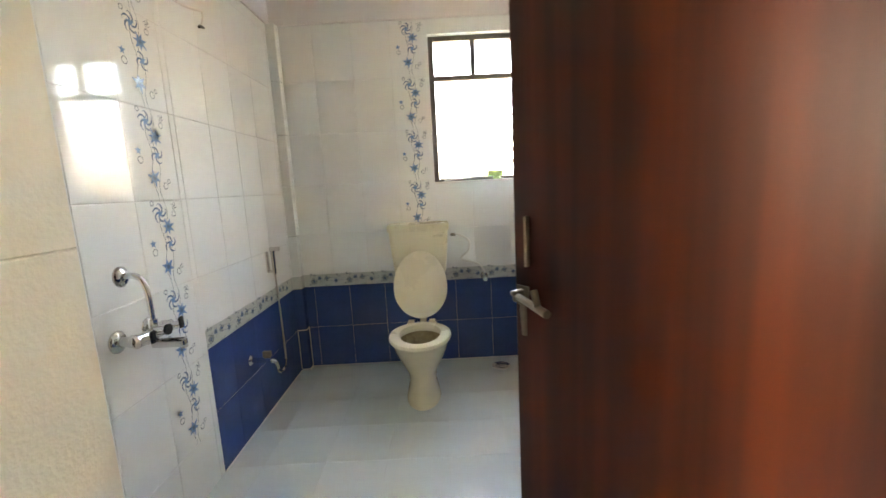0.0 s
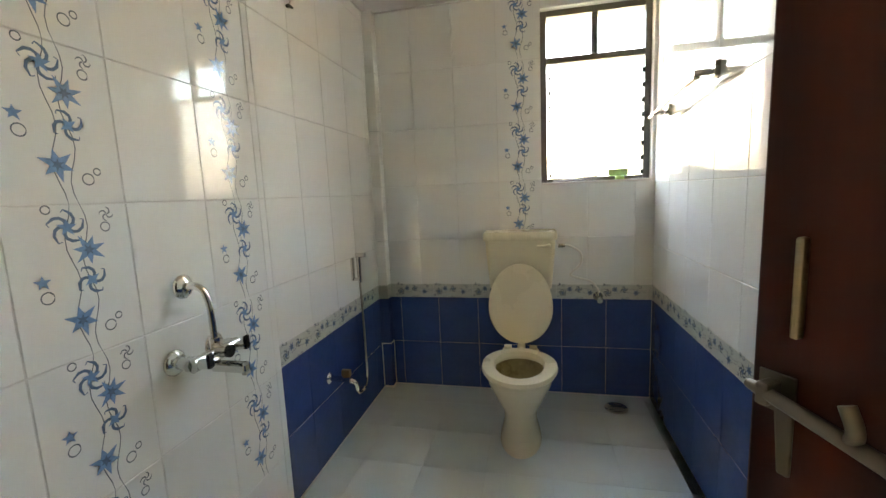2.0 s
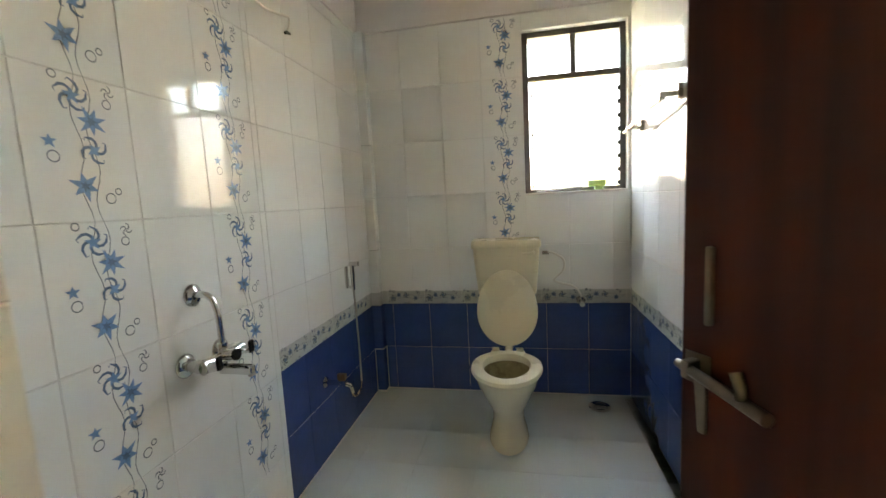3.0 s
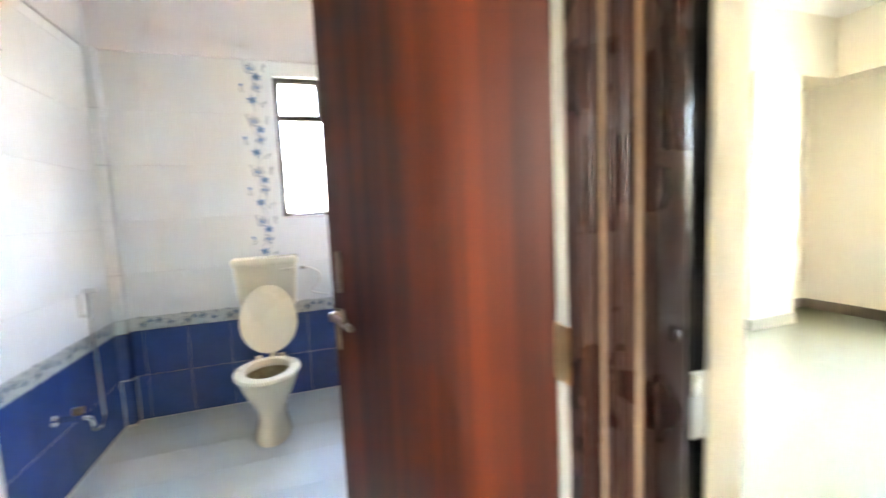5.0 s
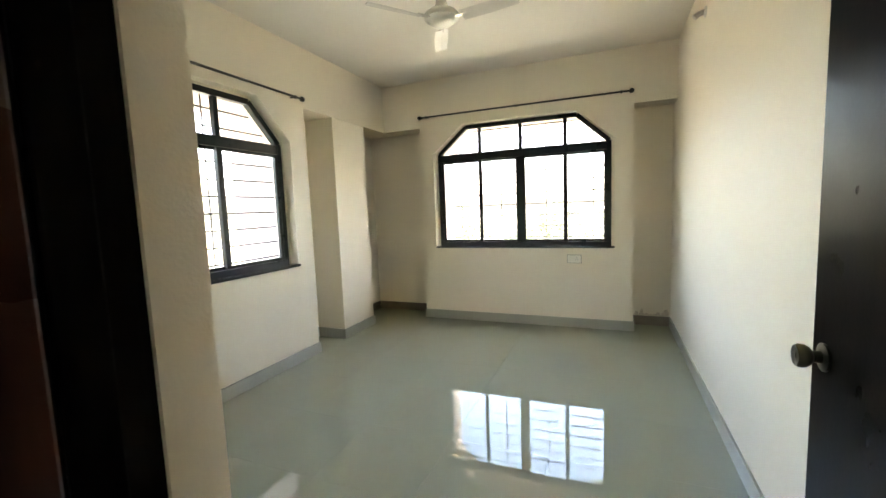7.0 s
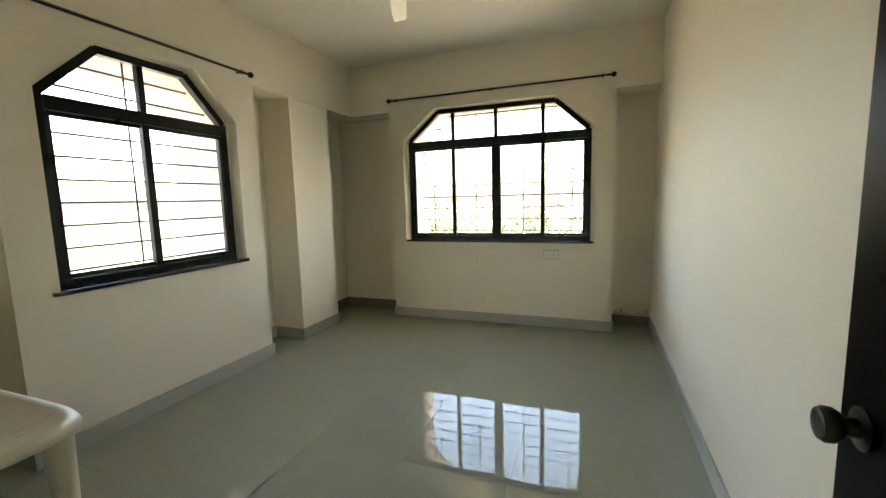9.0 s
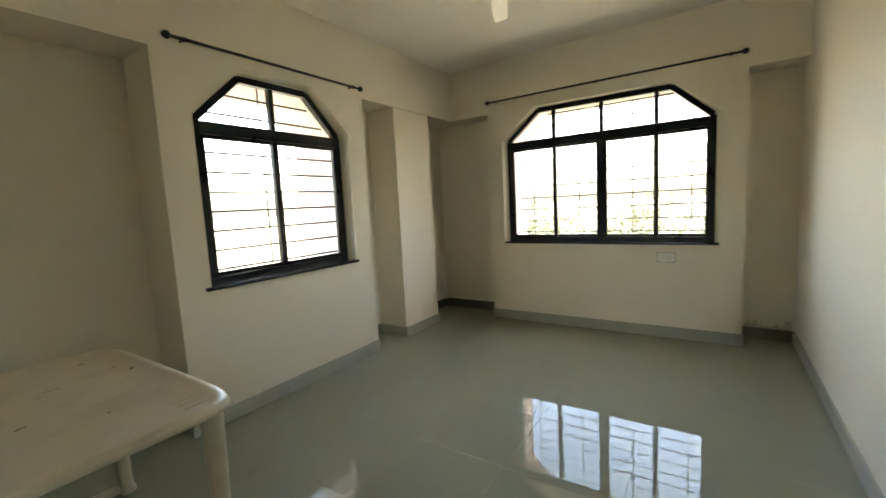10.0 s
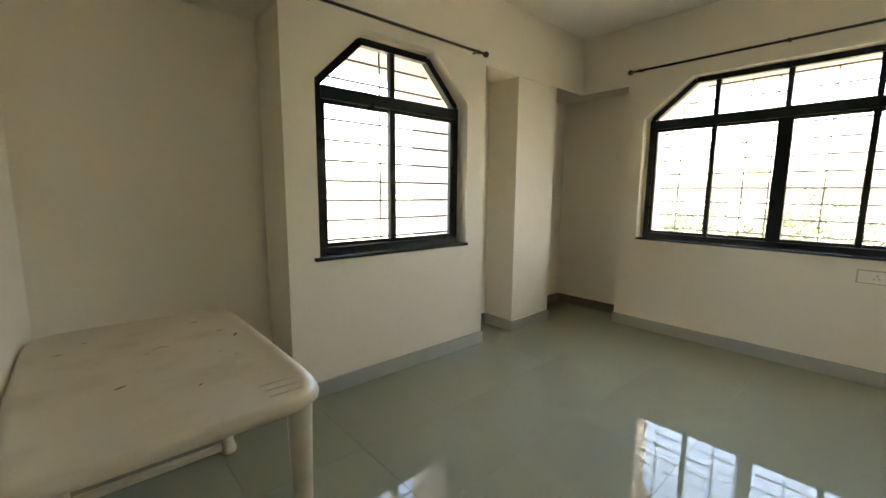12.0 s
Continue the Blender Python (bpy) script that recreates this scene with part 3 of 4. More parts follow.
lathe(bm, [(0.02, 0.27), (0.035, 0.29), (0.06, 0.34), (0.062, 0.35)], 24)
part("canopy", bm, FAN_WHITE, fan, smooth=True)
for a in (143, 263, 23):
    bm = B()
    n = 10
    rings = []
    for k in range(n + 1):
        t = k / n
        x = 0.17 + 0.43 * t
        w = 0.044 + 0.014 * math.sin(math.pi * (0.2 + 0.7 * t))
        tw = radians(-15 + 5 * t)
        rings.append([(x, -w * math.cos(tw), -w * math.sin(tw)), (x, 0, 0.008), (x, w * math.cos(tw), w * math.sin(tw)), (x, 0, 0.002)])
    loft(bm, rings)
    bl = part("blade", bm, FAN_WHITE, fan)
    bl.matrix_local = pose(0, 0, -0.02, 0, 0, a)
    arm = part("blade_arm", boxes((0.10, 0.21, -0.018, 0.018, 0.004, 0.009)), STEEL, bl)

# ---- bulb holder ----
bh = thing("bulb_holder", "small white bulb holder high on the plain wall", "lamp holder")
bh.location = (4.065, SY, 2.80)
bm = B()
tube(bm, [(0, 0, 0), (0, 0.012, 0), (0, 0.014, 0)], [0.04, 0.038, 0.02], 20)
part("base", bm, WHITE_PLASTIC, bh, smooth=True)
bm = B()
tube(bm, [(0, 0.012, 0), (0, 0.05, -0.012), (0, 0.075, -0.03)], [0.018, 0.019, 0.021], 16)
part("socket_cup", bm, WHITE_PLASTIC, bh, smooth=True)

# ---- switch socket ----
so = thing("wall_socket", "white plastic socket plate with switch below the wide window", "socket")
so.location = (PX, 0.312, 0.808)
# dark box a little larger than the plate, added as its shadow line
part("backing_frame", boxes((-0.003, 0.0, -0.079, 0.079, -0.049, 0.049)), GRILLE, so, "dark outline for the shadow gap round the plate")
part("plate", boxes((-0.010, 0.0, -0.075, 0.075, -0.045, 0.045)), SWITCH, so, edge=0.003)
part("switch", boxes((-0.014, -0.010, 0.030, 0.052, -0.018, 0.018)), SWITCH, so, edge=0.002)
part("socket_face", boxes((-0.0125, -0.010, -0.055, 0.005, -0.03, 0.03)), SWITCH, so, edge=0.002)
for y, z in ((-0.025, 0.014), (-0.038, -0.010), (-0.012, -0.010)):
    bm = B()
    tube(bm, [(-0.0132, y, z), (-0.0124, y, z)], 0.0045, 10)
    part("socket_hole", bm, DARK_HOLE, so)

# ---- plastic table ----
table = thing("plastic_table", "cream moulded plastic table with scuffed top beside the wall", "table")
TX, TY, HX, HY, TZ = 1.206, 1.995, 0.396, 0.640, 0.775
table.location = (TX, TY, 0)


def squircle(hx, hy, z, n=96, e=8.0):
    out = []
    for k in range(n):
        t = 2 * math.pi * (k + 0.5) / n
        c, s = math.cos(t), math.sin(t)
        out.append((hx * math.copysign(abs(c) ** (2 / e), c), hy * math.copysign(abs(s) ** (2 / e), s), z))
    return out


bm = B()
loft(bm, [squircle(HX - 0.03, HY - 0.03, TZ - 0.038), squircle(HX - 0.012, HY - 0.012, TZ - 0.04), squircle(HX - 0.002, HY - 0.002, TZ - 0.03),
          squircle(HX, HY, TZ - 0.018), squircle(HX - 0.006, HY - 0.006, TZ - 0.004), squircle(HX - 0.018, HY - 0.018, TZ),
          squircle(HX - 0.04, HY - 0.04, TZ), squircle(HX - 0.044, HY - 0.044, TZ - 0.0025), squircle(HX - 0.2, HY - 0.3, TZ - 0.0025)])
part("tabletop", bm, TABLE, table, smooth=True)
for k in range(3):
    for s in (-1, 1):
        bm = B()
        u = 0.48 + 0.045 * k
        box(bm, 0.22, 0.335, s * (u - 0.02) - 0.002, s * (u - 0.02) + 0.002, TZ - 0.003, TZ - 0.0008)
        part("moulded_rib", bm, TABLE, table)
for sx in (-1, 1):
    for sy in (-1, 1):
        x0, y0, x1, y1 = sx * (HX - 0.075), sy * (HY - 0.115), sx * (HX - 0.065), sy * (HY - 0.135)
        bm = B()
        tube(bm, [(x0, y0, TZ - 0.03), (x0, y0, 0.70), (x1, y1, 0.05)], [0.046, 0.041, 0.026], 16)
        lg = part("leg", bm, TABLE, table, smooth=True)
        bm = B()
        lathe(bm, [(0.03, 0.0), (0.036, 0.006), (0.036, 0.03), (0.03, 0.036), (0.028, 0.055), (0.022, 0.06)], 20, centre=(x1, y1, 0))
        part("foot", bm, TABLE, lg, smooth=True)
y = HY - 0.135
part("stretcher", boxes((-HX + 0.1, HX - 0.1, y - 0.012, y + 0.012, 0.02, 0.05), (-HX + 0.1, HX - 0.1, y - 0.004, y + 0.004, 0.05, 0.062)), TABLE, table, edge=0.003)
rng = random.Random(5)
for x, y, w, a in ((0.20, 0.42, 0.03, 20), (0.30, 0.12, 0.05, 60), (-0.02, 0.1, 0.02, 10), (-0.12, -0.18, 0.035, 30), (0.08, -0.32, 0.02, 40),
                   (-0.2, 0.4, 0.02, 0), (0.2, -0.05, 0.012, 70), (0.26, 0.22, 0.03, 15), (0.24, -0.12, 0.012, 0), (-0.28, 0.3, 0.03, 5)):
    bm = B()
    pts = []
    for k in range(9):
        t = 2 * math.pi * k / 9
        r = w * 0.5 * (0.7 + 0.5 * rng.random())
        pts.append((r * math.cos(t), 0.35 * r * math.sin(t)))
    prism(bm, pts, "z", 0, 0.0004)
    o = part("scuff_mark", bm, SCUFF, table)
    o.matrix_local = pose(x, y, TZ - 0.0023, 0, 0, a)
bm = B()
tube(bm, [(0.03 * math.cos(t / 8 * math.pi), 0.03 * math.sin(t / 8 * math.pi), 0) for t in range(1, 8)], 0.0012, 6)
o = part("cup_ring", bm, SCUFF, table)
o.matrix_local = pose(0.03, 0.12, TZ - 0.0025)

# ---- toilet ----
CX = -0.142


def egg(cx, yf, yb, rx, z, n=32):
    ym = yf + (yb - yf) * 0.55
    return [(cx + rx * math.cos(2 * math.pi * k / n),
             ym + (yb - ym if math.sin(2 * math.pi * k / n) > 0 else ym - yf) * math.sin(2 * math.pi * k / n), z) for k in range(n)]


toilet = thing("toilet", "ivory ceramic toilet with its lid raised", "toilet")
bm = B()
loft(bm, [egg(CX, 2.44, 2.80, 0.108, 0.0), egg(CX, 2.45, 2.80, 0.104, 0.03), egg(CX, 2.50, 2.78, 0.084, 0.11), egg(CX, 2.485, 2.79, 0.094, 0.18),
          egg(CX, 2.43, 2.81, 0.132, 0.26), egg(CX, 2.385, 2.82, 0.160, 0.33), egg(CX, 2.365, 2.825, 0.172, 0.375), egg(CX, 2.365, 2.825, 0.174, 0.398),
          egg(CX, 2.40, 2.79, 0.145, 0.400), egg(CX, 2.405, 2.78, 0.14, 0.37)], True, False)
part("bowl", bm, CERAMIC, toilet, smooth=True)
bm = B()
loft(bm, [egg(CX, 2.405, 2.78, 0.1398, 0.372), egg(CX, 2.43, 2.75, 0.118, 0.30), egg(CX, 2.50, 2.70, 0.075, 0.23), egg(CX, 2.52, 2.68, 0.06, 0.20)], False, True)
part("bowl_inside", bm, BOWL_STAIN, toilet, "stained inside of the bowl", smooth=True)
bm = B()
prism(bm, [(x, y) for x, y, z in egg(CX, 2.495, 2.705, 0.078, 0)], "z", 0.236, 0.238)
part("bowl_water", bm, WATER, toilet)
bm = B()
outer = [(2.345, 2.79, 0.184, 0.402), (2.338, 2.795, 0.190, 0.412), (2.345, 2.79, 0.186, 0.428), (2.37, 2.775, 0.165, 0.434), (2.41, 2.745, 0.128, 0.428), (2.42, 2.735, 0.120, 0.404)]
rings = [egg(CX, a, b, r, z, 40) for a, b, r, z in outer]
loft(bm, rings + rings[:1], False, False)
part("seat", bm, IVORY_PLASTIC, toilet, smooth=True)
bm = B()
L = 0.45
lid_rings = [egg(0, -L, 0.0, 0.176, 0.0, 40), egg(0, -L - 0.004, 0.002, 0.182, 0.006, 40), egg(0, -L, 0.0, 0.178, 0.016, 40), egg(0, -L + 0.04, -0.03, 0.14, 0.023, 40),
             egg(0, -L + 0.15, -0.12, 0.05, 0.026, 40)]
loft(bm, lid_rings)
lid = part("lid", bm, IVORY_PLASTIC, toilet, smooth=True)
lid.matrix_local = pose(CX, 2.835, 0.44, -105, 0, 0)
for sx in (-0.07, 0.07):
    bm = B()
    tube(bm, [(CX + sx - 0.02, 2.815, 0.425), (CX + sx + 0.02, 2.815, 0.425)], 0.013, 12)
    part("seat_hinge", bm, IVORY_PLASTIC, toilet, smooth=True)
part("seat_bridge", boxes((CX - 0.1, CX + 0.1, 2.775, 2.83, 0.40, 0.415)), IVORY_PLASTIC, toilet, edge=0.005)

cistern = thing("toilet_cistern", "ivory plastic cistern hung on the tiled wall behind the toilet", "cistern")
cistern.location = (CX, 3.15, 0.025)


def rrect(hx, y0, y1, z, r=0.03, n=5):
    out = []
    for cx, cy, a0 in ((hx - r, y1 - r, 0), (-hx + r, y1 - r, 90), (-hx + r, y0 + r, 180), (hx - r, y0 + r, 270)):
        for k in range(n):
            t = radians(a0 + 90 * k / (n - 1))
            out.append((cx + r * math.cos(t), cy + r * math.sin(t), z))
    return out


bm = B()
loft(bm, [rrect(0.165, -0.155, -0.005, 0.685, 0.02), rrect(0.180, -0.168, -0.003, 0.695), rrect(0.200, -0.182, -0.003, 0.92), rrect(0.203, -0.184, -0.003, 0.985)])
part("tank", bm, IVORY_PLASTIC, cistern, smooth=True)
bm = B()
loft(bm, [rrect(0.211, -0.192, -0.002, 0.985), rrect(0.213, -0.194, -0.002, 0.990), rrect(0.213, -0.194, -0.002, 1.02), rrect(0.207, -0.188, -0.004, 1.034), rrect(0.15, -0.14, -0.03, 1.037)])
part("tank_lid", bm, IVORY_PLASTIC, cistern, smooth=True)
bm = B()
tube(bm, bend([(0.165, -0.182, 0.955), (0.165, -0.203, 0.955), (0.15, -0.206, 0.953), (0.10, -0.205, 0.95)], 5), [0.010] * 10 + [0.009] * 6, 10)
part("flush_lever", bm, IVORY_PLASTIC, cistern, smooth=True)
bm = B()
tube(bm, bend([(0.0, -0.09, 0.69), (0.0, -0.09, 0.5), (0.0, -0.14, 0.36), (0.0, -0.36, 0.33)], 6), 0.024, 14)
part("flush_pipe", bm, IVORY_PLASTIC, cistern, smooth=True)

hose = thing("inlet_hose", "white plastic water hose from wall valve to cistern", "hose")
bm = B()
tube(bm, bend([(0.085, 3.06, 0.965), (0.14, 3.05, 0.965), (0.205, 3.06, 0.92), (0.205, 3.07, 0.85), (0.15, 3.08, 0.79), (0.19, 3.09, 0.765), (0.27, 3.10, 0.74), (0.31, 3.10, 0.69), (0.315, 3.10, 0.655)], 6), 0.006, 10)
part("hose", bm, WHITE_HOSE, hose, smooth=True)
bm = B()
tube(bm, [(0.08, 3.06, 0.965), (0.118, 3.058, 0.965)], 0.011, 12)
part("hose_nut", bm, STEEL, hose, smooth=True)
valve = thing("angle_valve", "chrome angle valve on the border tiles", "valve")
bm = B()
tube(bm, [(0.315, 3.151, 0.64), (0.315, 3.143, 0.64)], 0.028, 20)
tube(bm, [(0.315, 3.145, 0.64), (0.315, 3.085, 0.64)], 0.012, 14)
tube(bm, [(0.315, 3.10, 0.635), (0.315, 3.10, 0.672)], 0.010, 14)
part("valve_body", bm, CHROME, valve, smooth=True)
bm = B()
tube(bm, [(0.315, 3.085, 0.64), (0.315, 3.08, 0.64), (0.315, 3.055, 0.632)], [0.014, 0.019, 0.016], 14)
part("valve_knob", bm, CHROME, valve, smooth=True)

# floor drain
drain = thing("floor_drain", "round dark steel drain grating in the bathroom floor", "drain")
drain.location = (0.40, 2.995, 0)
bm = B()
lathe(bm, [(0.065, 0.0), (0.065, 0.004), (0.050, 0.005), (0.048, 0.002)], 28)
part("rim", bm, STEEL, drain, smooth=True)
bm = B()
lathe(bm, [(0.047, 0.002), (0.047, 0.0035), (0.01, 0.0035)], 24)
part("well", bm, DARK_HOLE, drain)
for k in range(5):
    y = -0.032 + 0.016 * k
    h = math.sqrt(0.047 ** 2 - y * y)
    part("grate_bar", boxes((-h, h, y - 0.003, y + 0.003, 0.003, 0.0055)), STEEL, drain)

# ---- wall mixer ----
mix = thing("wall_mixer_tap", "chrome wall mixer tap with black lever ends and shower bend", "tap")
mix.location = (XW, 1.562, 0.848)
mix.scale = (0.74, 1, 1)


def cyl(p, q, r, seg=18):
    bm = B()
    tube(bm, [p, q], r, seg)
    return bm


for y in (-0.06, 0.09):
    bm = B()
    tube(bm, [(0, y, 0), (0.004, y, 0), (0.012, y, 0), (0.018, y, 0)], [0.038, 0.038, 0.030, 0.018], 26)
    part("wall_flange", bm, CHROME, mix, smooth=True)
    part("inlet_tube", cyl((0.012, y, 0), (0.085, y, 0), 0.017), CHROME, mix, smooth=True)
    part("union_nut", cyl((0.068, y, 0), (0.09, y, 0), 0.023, 8), CHROME, mix)
part("body_bar", cyl((0.10, -0.075, 0), (0.10, 0.105, 0), 0.022), CHROME, mix, smooth=True)
for y, s in ((-0.06, 1), (0.09, 1)):
    hd = part("handle", cyl((0.115, y, 0.0), (0.165, y, 0.004), 0.015), CHROME, mix, smooth=True)
    part("handle_tip", boxes((0.158, 0.170, y - 0.013, y + 0.013, -0.010, 0.034)), BLACK_PLASTIC, hd, "black lever end", edge=0.006)
dv = part("diverter", cyl((0.10, 0.015, 0.01), (0.16, 0.015, 0.012), 0.017), CHROME, mix, smooth=True)
part("diverter_cap", cyl((0.16, 0.015, 0.012), (0.172, 0.015, 0.012), 0.019), BLACK_PLASTIC, dv, "black cap", smooth=True)
part("spout", boxes((0.085, 0.24, 0.0, 0.03, -0.052, -0.022)), CHROME, mix, edge=0.007)
part("aerator", boxes((0.222, 0.242, 0.004, 0.026, -0.058, -0.05)), STEEL, mix, edge=0.002)
bm = B()
tube(bm, bend([(0.01, 0.0, 0.21), (0.05, 0.003, 0.212), (0.085, 0.008, 0.195), (0.10, 0.012, 0.15), (0.10, 0.015, 0.08), (0.10, 0.015, 0.02)], 7), 0.011, 16)
part("bend_pipe", bm, CHROME, mix, smooth=True)
bm = B()
tube(bm, [(0, 0, 0.21), (0.004, 0, 0.21), (0.012, 0, 0.21), (0.020, 0, 0.21)], [0.036, 0.036, 0.028, 0.014], 26)
part("wall_flange", bm, CHROME, mix, smooth=True)
part("pipe_nut", cyl((0.10, 0.015, 0.018), (0.10, 0.015, 0.05), 0.016, 8), CHROME, mix)

# health faucet on its holder, hose and tap
hf = thing("health_faucet", "chrome hand spray on a wall holder with thin hose", "hand spray")
hf.location = (XW, 2.70, 0.03)
part("wall_holder", boxes((0, 0.012, -0.015, 0.015, 0.80, 0.93), (0.01, 0.05, -0.012, 0.012, 0.80, 0.815)), CHROME, hf, edge=0.003)
bm = B()
tube(bm, [(0.045, 0, 0.79), (0.045, 0, 0.93), (0.047, 0, 0.945)], [0.010, 0.012, 0.014], 14)
part("spray_handle", bm, CHROME, hf, smooth=True)
part("spray_head", cyl((0.03, 0, 0.945), (0.085, 0, 0.945), 0.014), CHROME, hf, smooth=True)
bm = B()
tube(bm, bend([(0.045, 0, 0.79), (0.05, 0.0, 0.55), (0.06, -0.02, 0.35), (0.09, -0.10, 0.24), (0.11, -0.24, 0.25), (0.12, -0.31, 0.33)], 8), 0.0055, 10)
part("spray_hose", bm, STEEL, hf, smooth=True)
ct = thing("bib_tap", "chrome two way tap on the blue tiles", "tap")
ct.location = (XW, 2.35, 0.405)
bm = B()
tube(bm, [(0, 0, 0), (0.004, 0, 0), (0.010, 0, 0), (0.016, 0, 0)], [0.028, 0.028, 0.02, 0.012], 22)
part("wall_flange", bm, CHROME, ct, smooth=True)
bm = B()
tube(bm, [(0.01, 0, 0), (0.09, 0, 0), (0.12, 0, 0)], [0.013, 0.016, 0.019], 16)
part("tap_body", bm, CHROME, ct, smooth=True)
part("tap_handle", boxes((0.075, 0.12, -0.012, 0.012, 0.018, 0.05)), BRASS, ct, edge=0.004)
bm = B()
tube(bm, bend([(0.11, 0, -0.005), (0.135, 0.01, -0.02), (0.14, 0.02, -0.06)], 5), 0.012, 12)
part("tap_spout", bm, CHROME, ct, smooth=True)

# towel rail
tr = thing("towel_rail", "pale steel towel rail on brackets, askew on the tiles", "towel rail")
bm = B()
tube(bm, [(0.545, 2.99, 1.648), (0.548, 2.49, 1.692)], 0.008, 12)
part("rail", bm, STEEL, tr, smooth=True)
for y, z in ((2.90, 1.658), (2.36, 1.708)):
    br = part("bracket", boxes((0.60, 0.62, y - 0.022, y + 0.022, z - 0.022, z + 0.035)), STEEL, tr, edge=0.004)
    part("bracket_arm", boxes((0.535, 0.602, y - 0.010, y + 0.010, z - 0.012, z + 0.008)), STEEL, br, edge=0.003)
part("rail_clamp", boxes((0.535, 0.56, 2.36, 2.50, 1.684, 1.704)), STEEL, tr, edge=0.004)

# brush on the sill
brs = thing("sill_brush", "pale green plastic brush with thin handle lying on the sill", "brush")
bm = B()
tube(bm, [(0.06, 3.165, 1.344), (0.38, 3.165, 1.369)], 0.005, 8)
part("brush_handle", bm, WHITE_PLASTIC, brs, smooth=True)
part("brush_head", boxes((0.37, 0.48, 3.150, 3.185, 1.359, 1.399), (0.41, 0.46, 3.152, 3.183, 1.336, 1.359)), GREEN_PLASTIC, brs, edge=0.008)

# loose wires high on the wall
wr = thing("loose_wires", "loose pale electric wires hanging from the wall", "wire")
WX = XW + 0.07
for pts, rad, m in (
        ([(XW, 1.84, 2.36), (WX, 1.868, 2.25), (WX + 0.01, 1.885, 2.135), (WX, 2.005, 2.105), (WX, 2.187, 2.141)], 0.0062, WHITE_HOSE),
        ([(XW, 1.85, 2.38), (WX, 1.90, 2.29), (WX, 1.95, 2.23), (WX, 2.045, 2.198), (WX, 2.17, 2.212), (WX, 2.262, 2.285), (WX - 0.01, 2.262, 2.36), (XW, 2.23, 2.435)], 0.0072, WHITE_HOSE),
        ([(XW, 1.86, 2.38), (WX, 1.93, 2.27), (WX + 0.02, 2.06, 2.225), (WX + 0.01, 2.19, 2.25), (WX, 2.24, 2.32), (XW, 2.22, 2.435)], 0.0052, WHITE_HOSE),
        ([(XW, 1.87, 2.30), (WX - 0.02, 1.95, 2.262), (WX, 2.08, 2.30), (WX, 2.20, 2.362)], 0.0024, DARK_STEEL),
        ([(XW, 1.87, 2.28), (WX - 0.02, 1.99, 2.222), (WX, 2.10, 2.262), (WX, 2.22, 2.318)], 0.0024, DARK_STEEL),
        ([(WX, 2.187, 2.141), (WX + 0.004, 2.180, 2.11), (WX, 2.165, 2.07)], 0.004, WHITE_HOSE)):
    bm = B()
    tube(bm, bend(pts, 8), rad, 8)
    part("wire", bm, m, wr, smooth=True)
bm = B()
tube(bm, [(WX, 2.145, 2.060), (WX, 2.155, 2.066), (WX, 2.185, 2.070)], [0.006, 0.008, 0.005], 10)
part("wire_end", bm, DARK_STEEL, wr, "dark bare wire end", smooth=True)
bm = B()
tube(bm, [(XW, 1.84, 2.365), (XW + 0.035, 1.84, 2.365)], 0.045, 20)
part("ceiling_rose", bm, WHITE_PLASTIC, wr, "round white junction cap")

# ---- outside ----
bm = B()
box(bm, -900, 900, -900, 900, -6.3, -6.0)
setting("ground", bm, GROUND, "dry pale ground outside", "ground")
rt = random.Random(11)


def tree(x, y, h, r):
    t = thing("tree", "leafy green tree standing outside", "tree", "trees outside")
    t.location = (x, y, -6.0)
    bm = B()
    tube(bm, [(0, 0, 0), (0.1, 0.05, h * 0.3), (0.0, 0.1, h * 0.62)], [0.22, 0.16, 0.09], 9)
    for k in range(5):
        a = k * 1.26
        tube(bm, [(0.03, 0.07, h * (0.34 + 0.05 * k)), (r * 0.35 * math.cos(a), r * 0.35 * math.sin(a), h * 0.6), (r * 0.7 * math.cos(a), r * 0.7 * math.sin(a), h * 0.75)], [0.08, 0.05, 0.02], 6)
    part("trunk", bm, BARK, t)
    vs, fs = [], []
    clumps = [(Vector((rt.gauss(0, r * 0.42), rt.gauss(0, r * 0.42), h * 0.72 + rt.gauss(0, h * 0.11))), r * (0.16 + 0.18 * rt.random())) for _ in range(26)]
    for c, cr in clumps:
        for _ in range(60):
            p = c + Vector((rt.gauss(0, 1), rt.gauss(0, 1), rt.gauss(0, 0.8))).normalized() * cr * (0.55 + 0.55 * rt.random())
            a, b = Vector((rt.gauss(0, 1), rt.gauss(0, 1), rt.gauss(0, 1))).normalized(), Vector((rt.gauss(0, 1), rt.gauss(0, 1), rt.gauss(0, 1))).normalized()
            s = 0.16
            i = len(vs)
            vs += [p - a * s, p + b * s * 0.5, p + a * s, p - b * s * 0.5]
            fs.append((i, i + 1, i + 2, i + 3))
    me = bpy.data.meshes.new("crown")
    me.from_pydata([tuple(v) for v in vs], [], fs)
    me.materials.append(LEAF)
    o = new("crown", me)
    o.parent = t
    return t


for x, y, h, r in ((24, 9.5, 7.2, 2.6), (27, 6.0, 6.4, 2.4), (25, 3.5, 7.0, 2.8), (31, 0.2, 6.8, 2.8), (26, -4.0, 7.2, 2.8), (36, 14, 7.6, 3), (40, -6, 7.0, 3), (38, 5, 7.6, 3), (30, 11.5, 6.6, 2.6)):
    tree(x, y, h, r)

# ---- tiles: pieces of walls and floors ----
tile_cache = {}


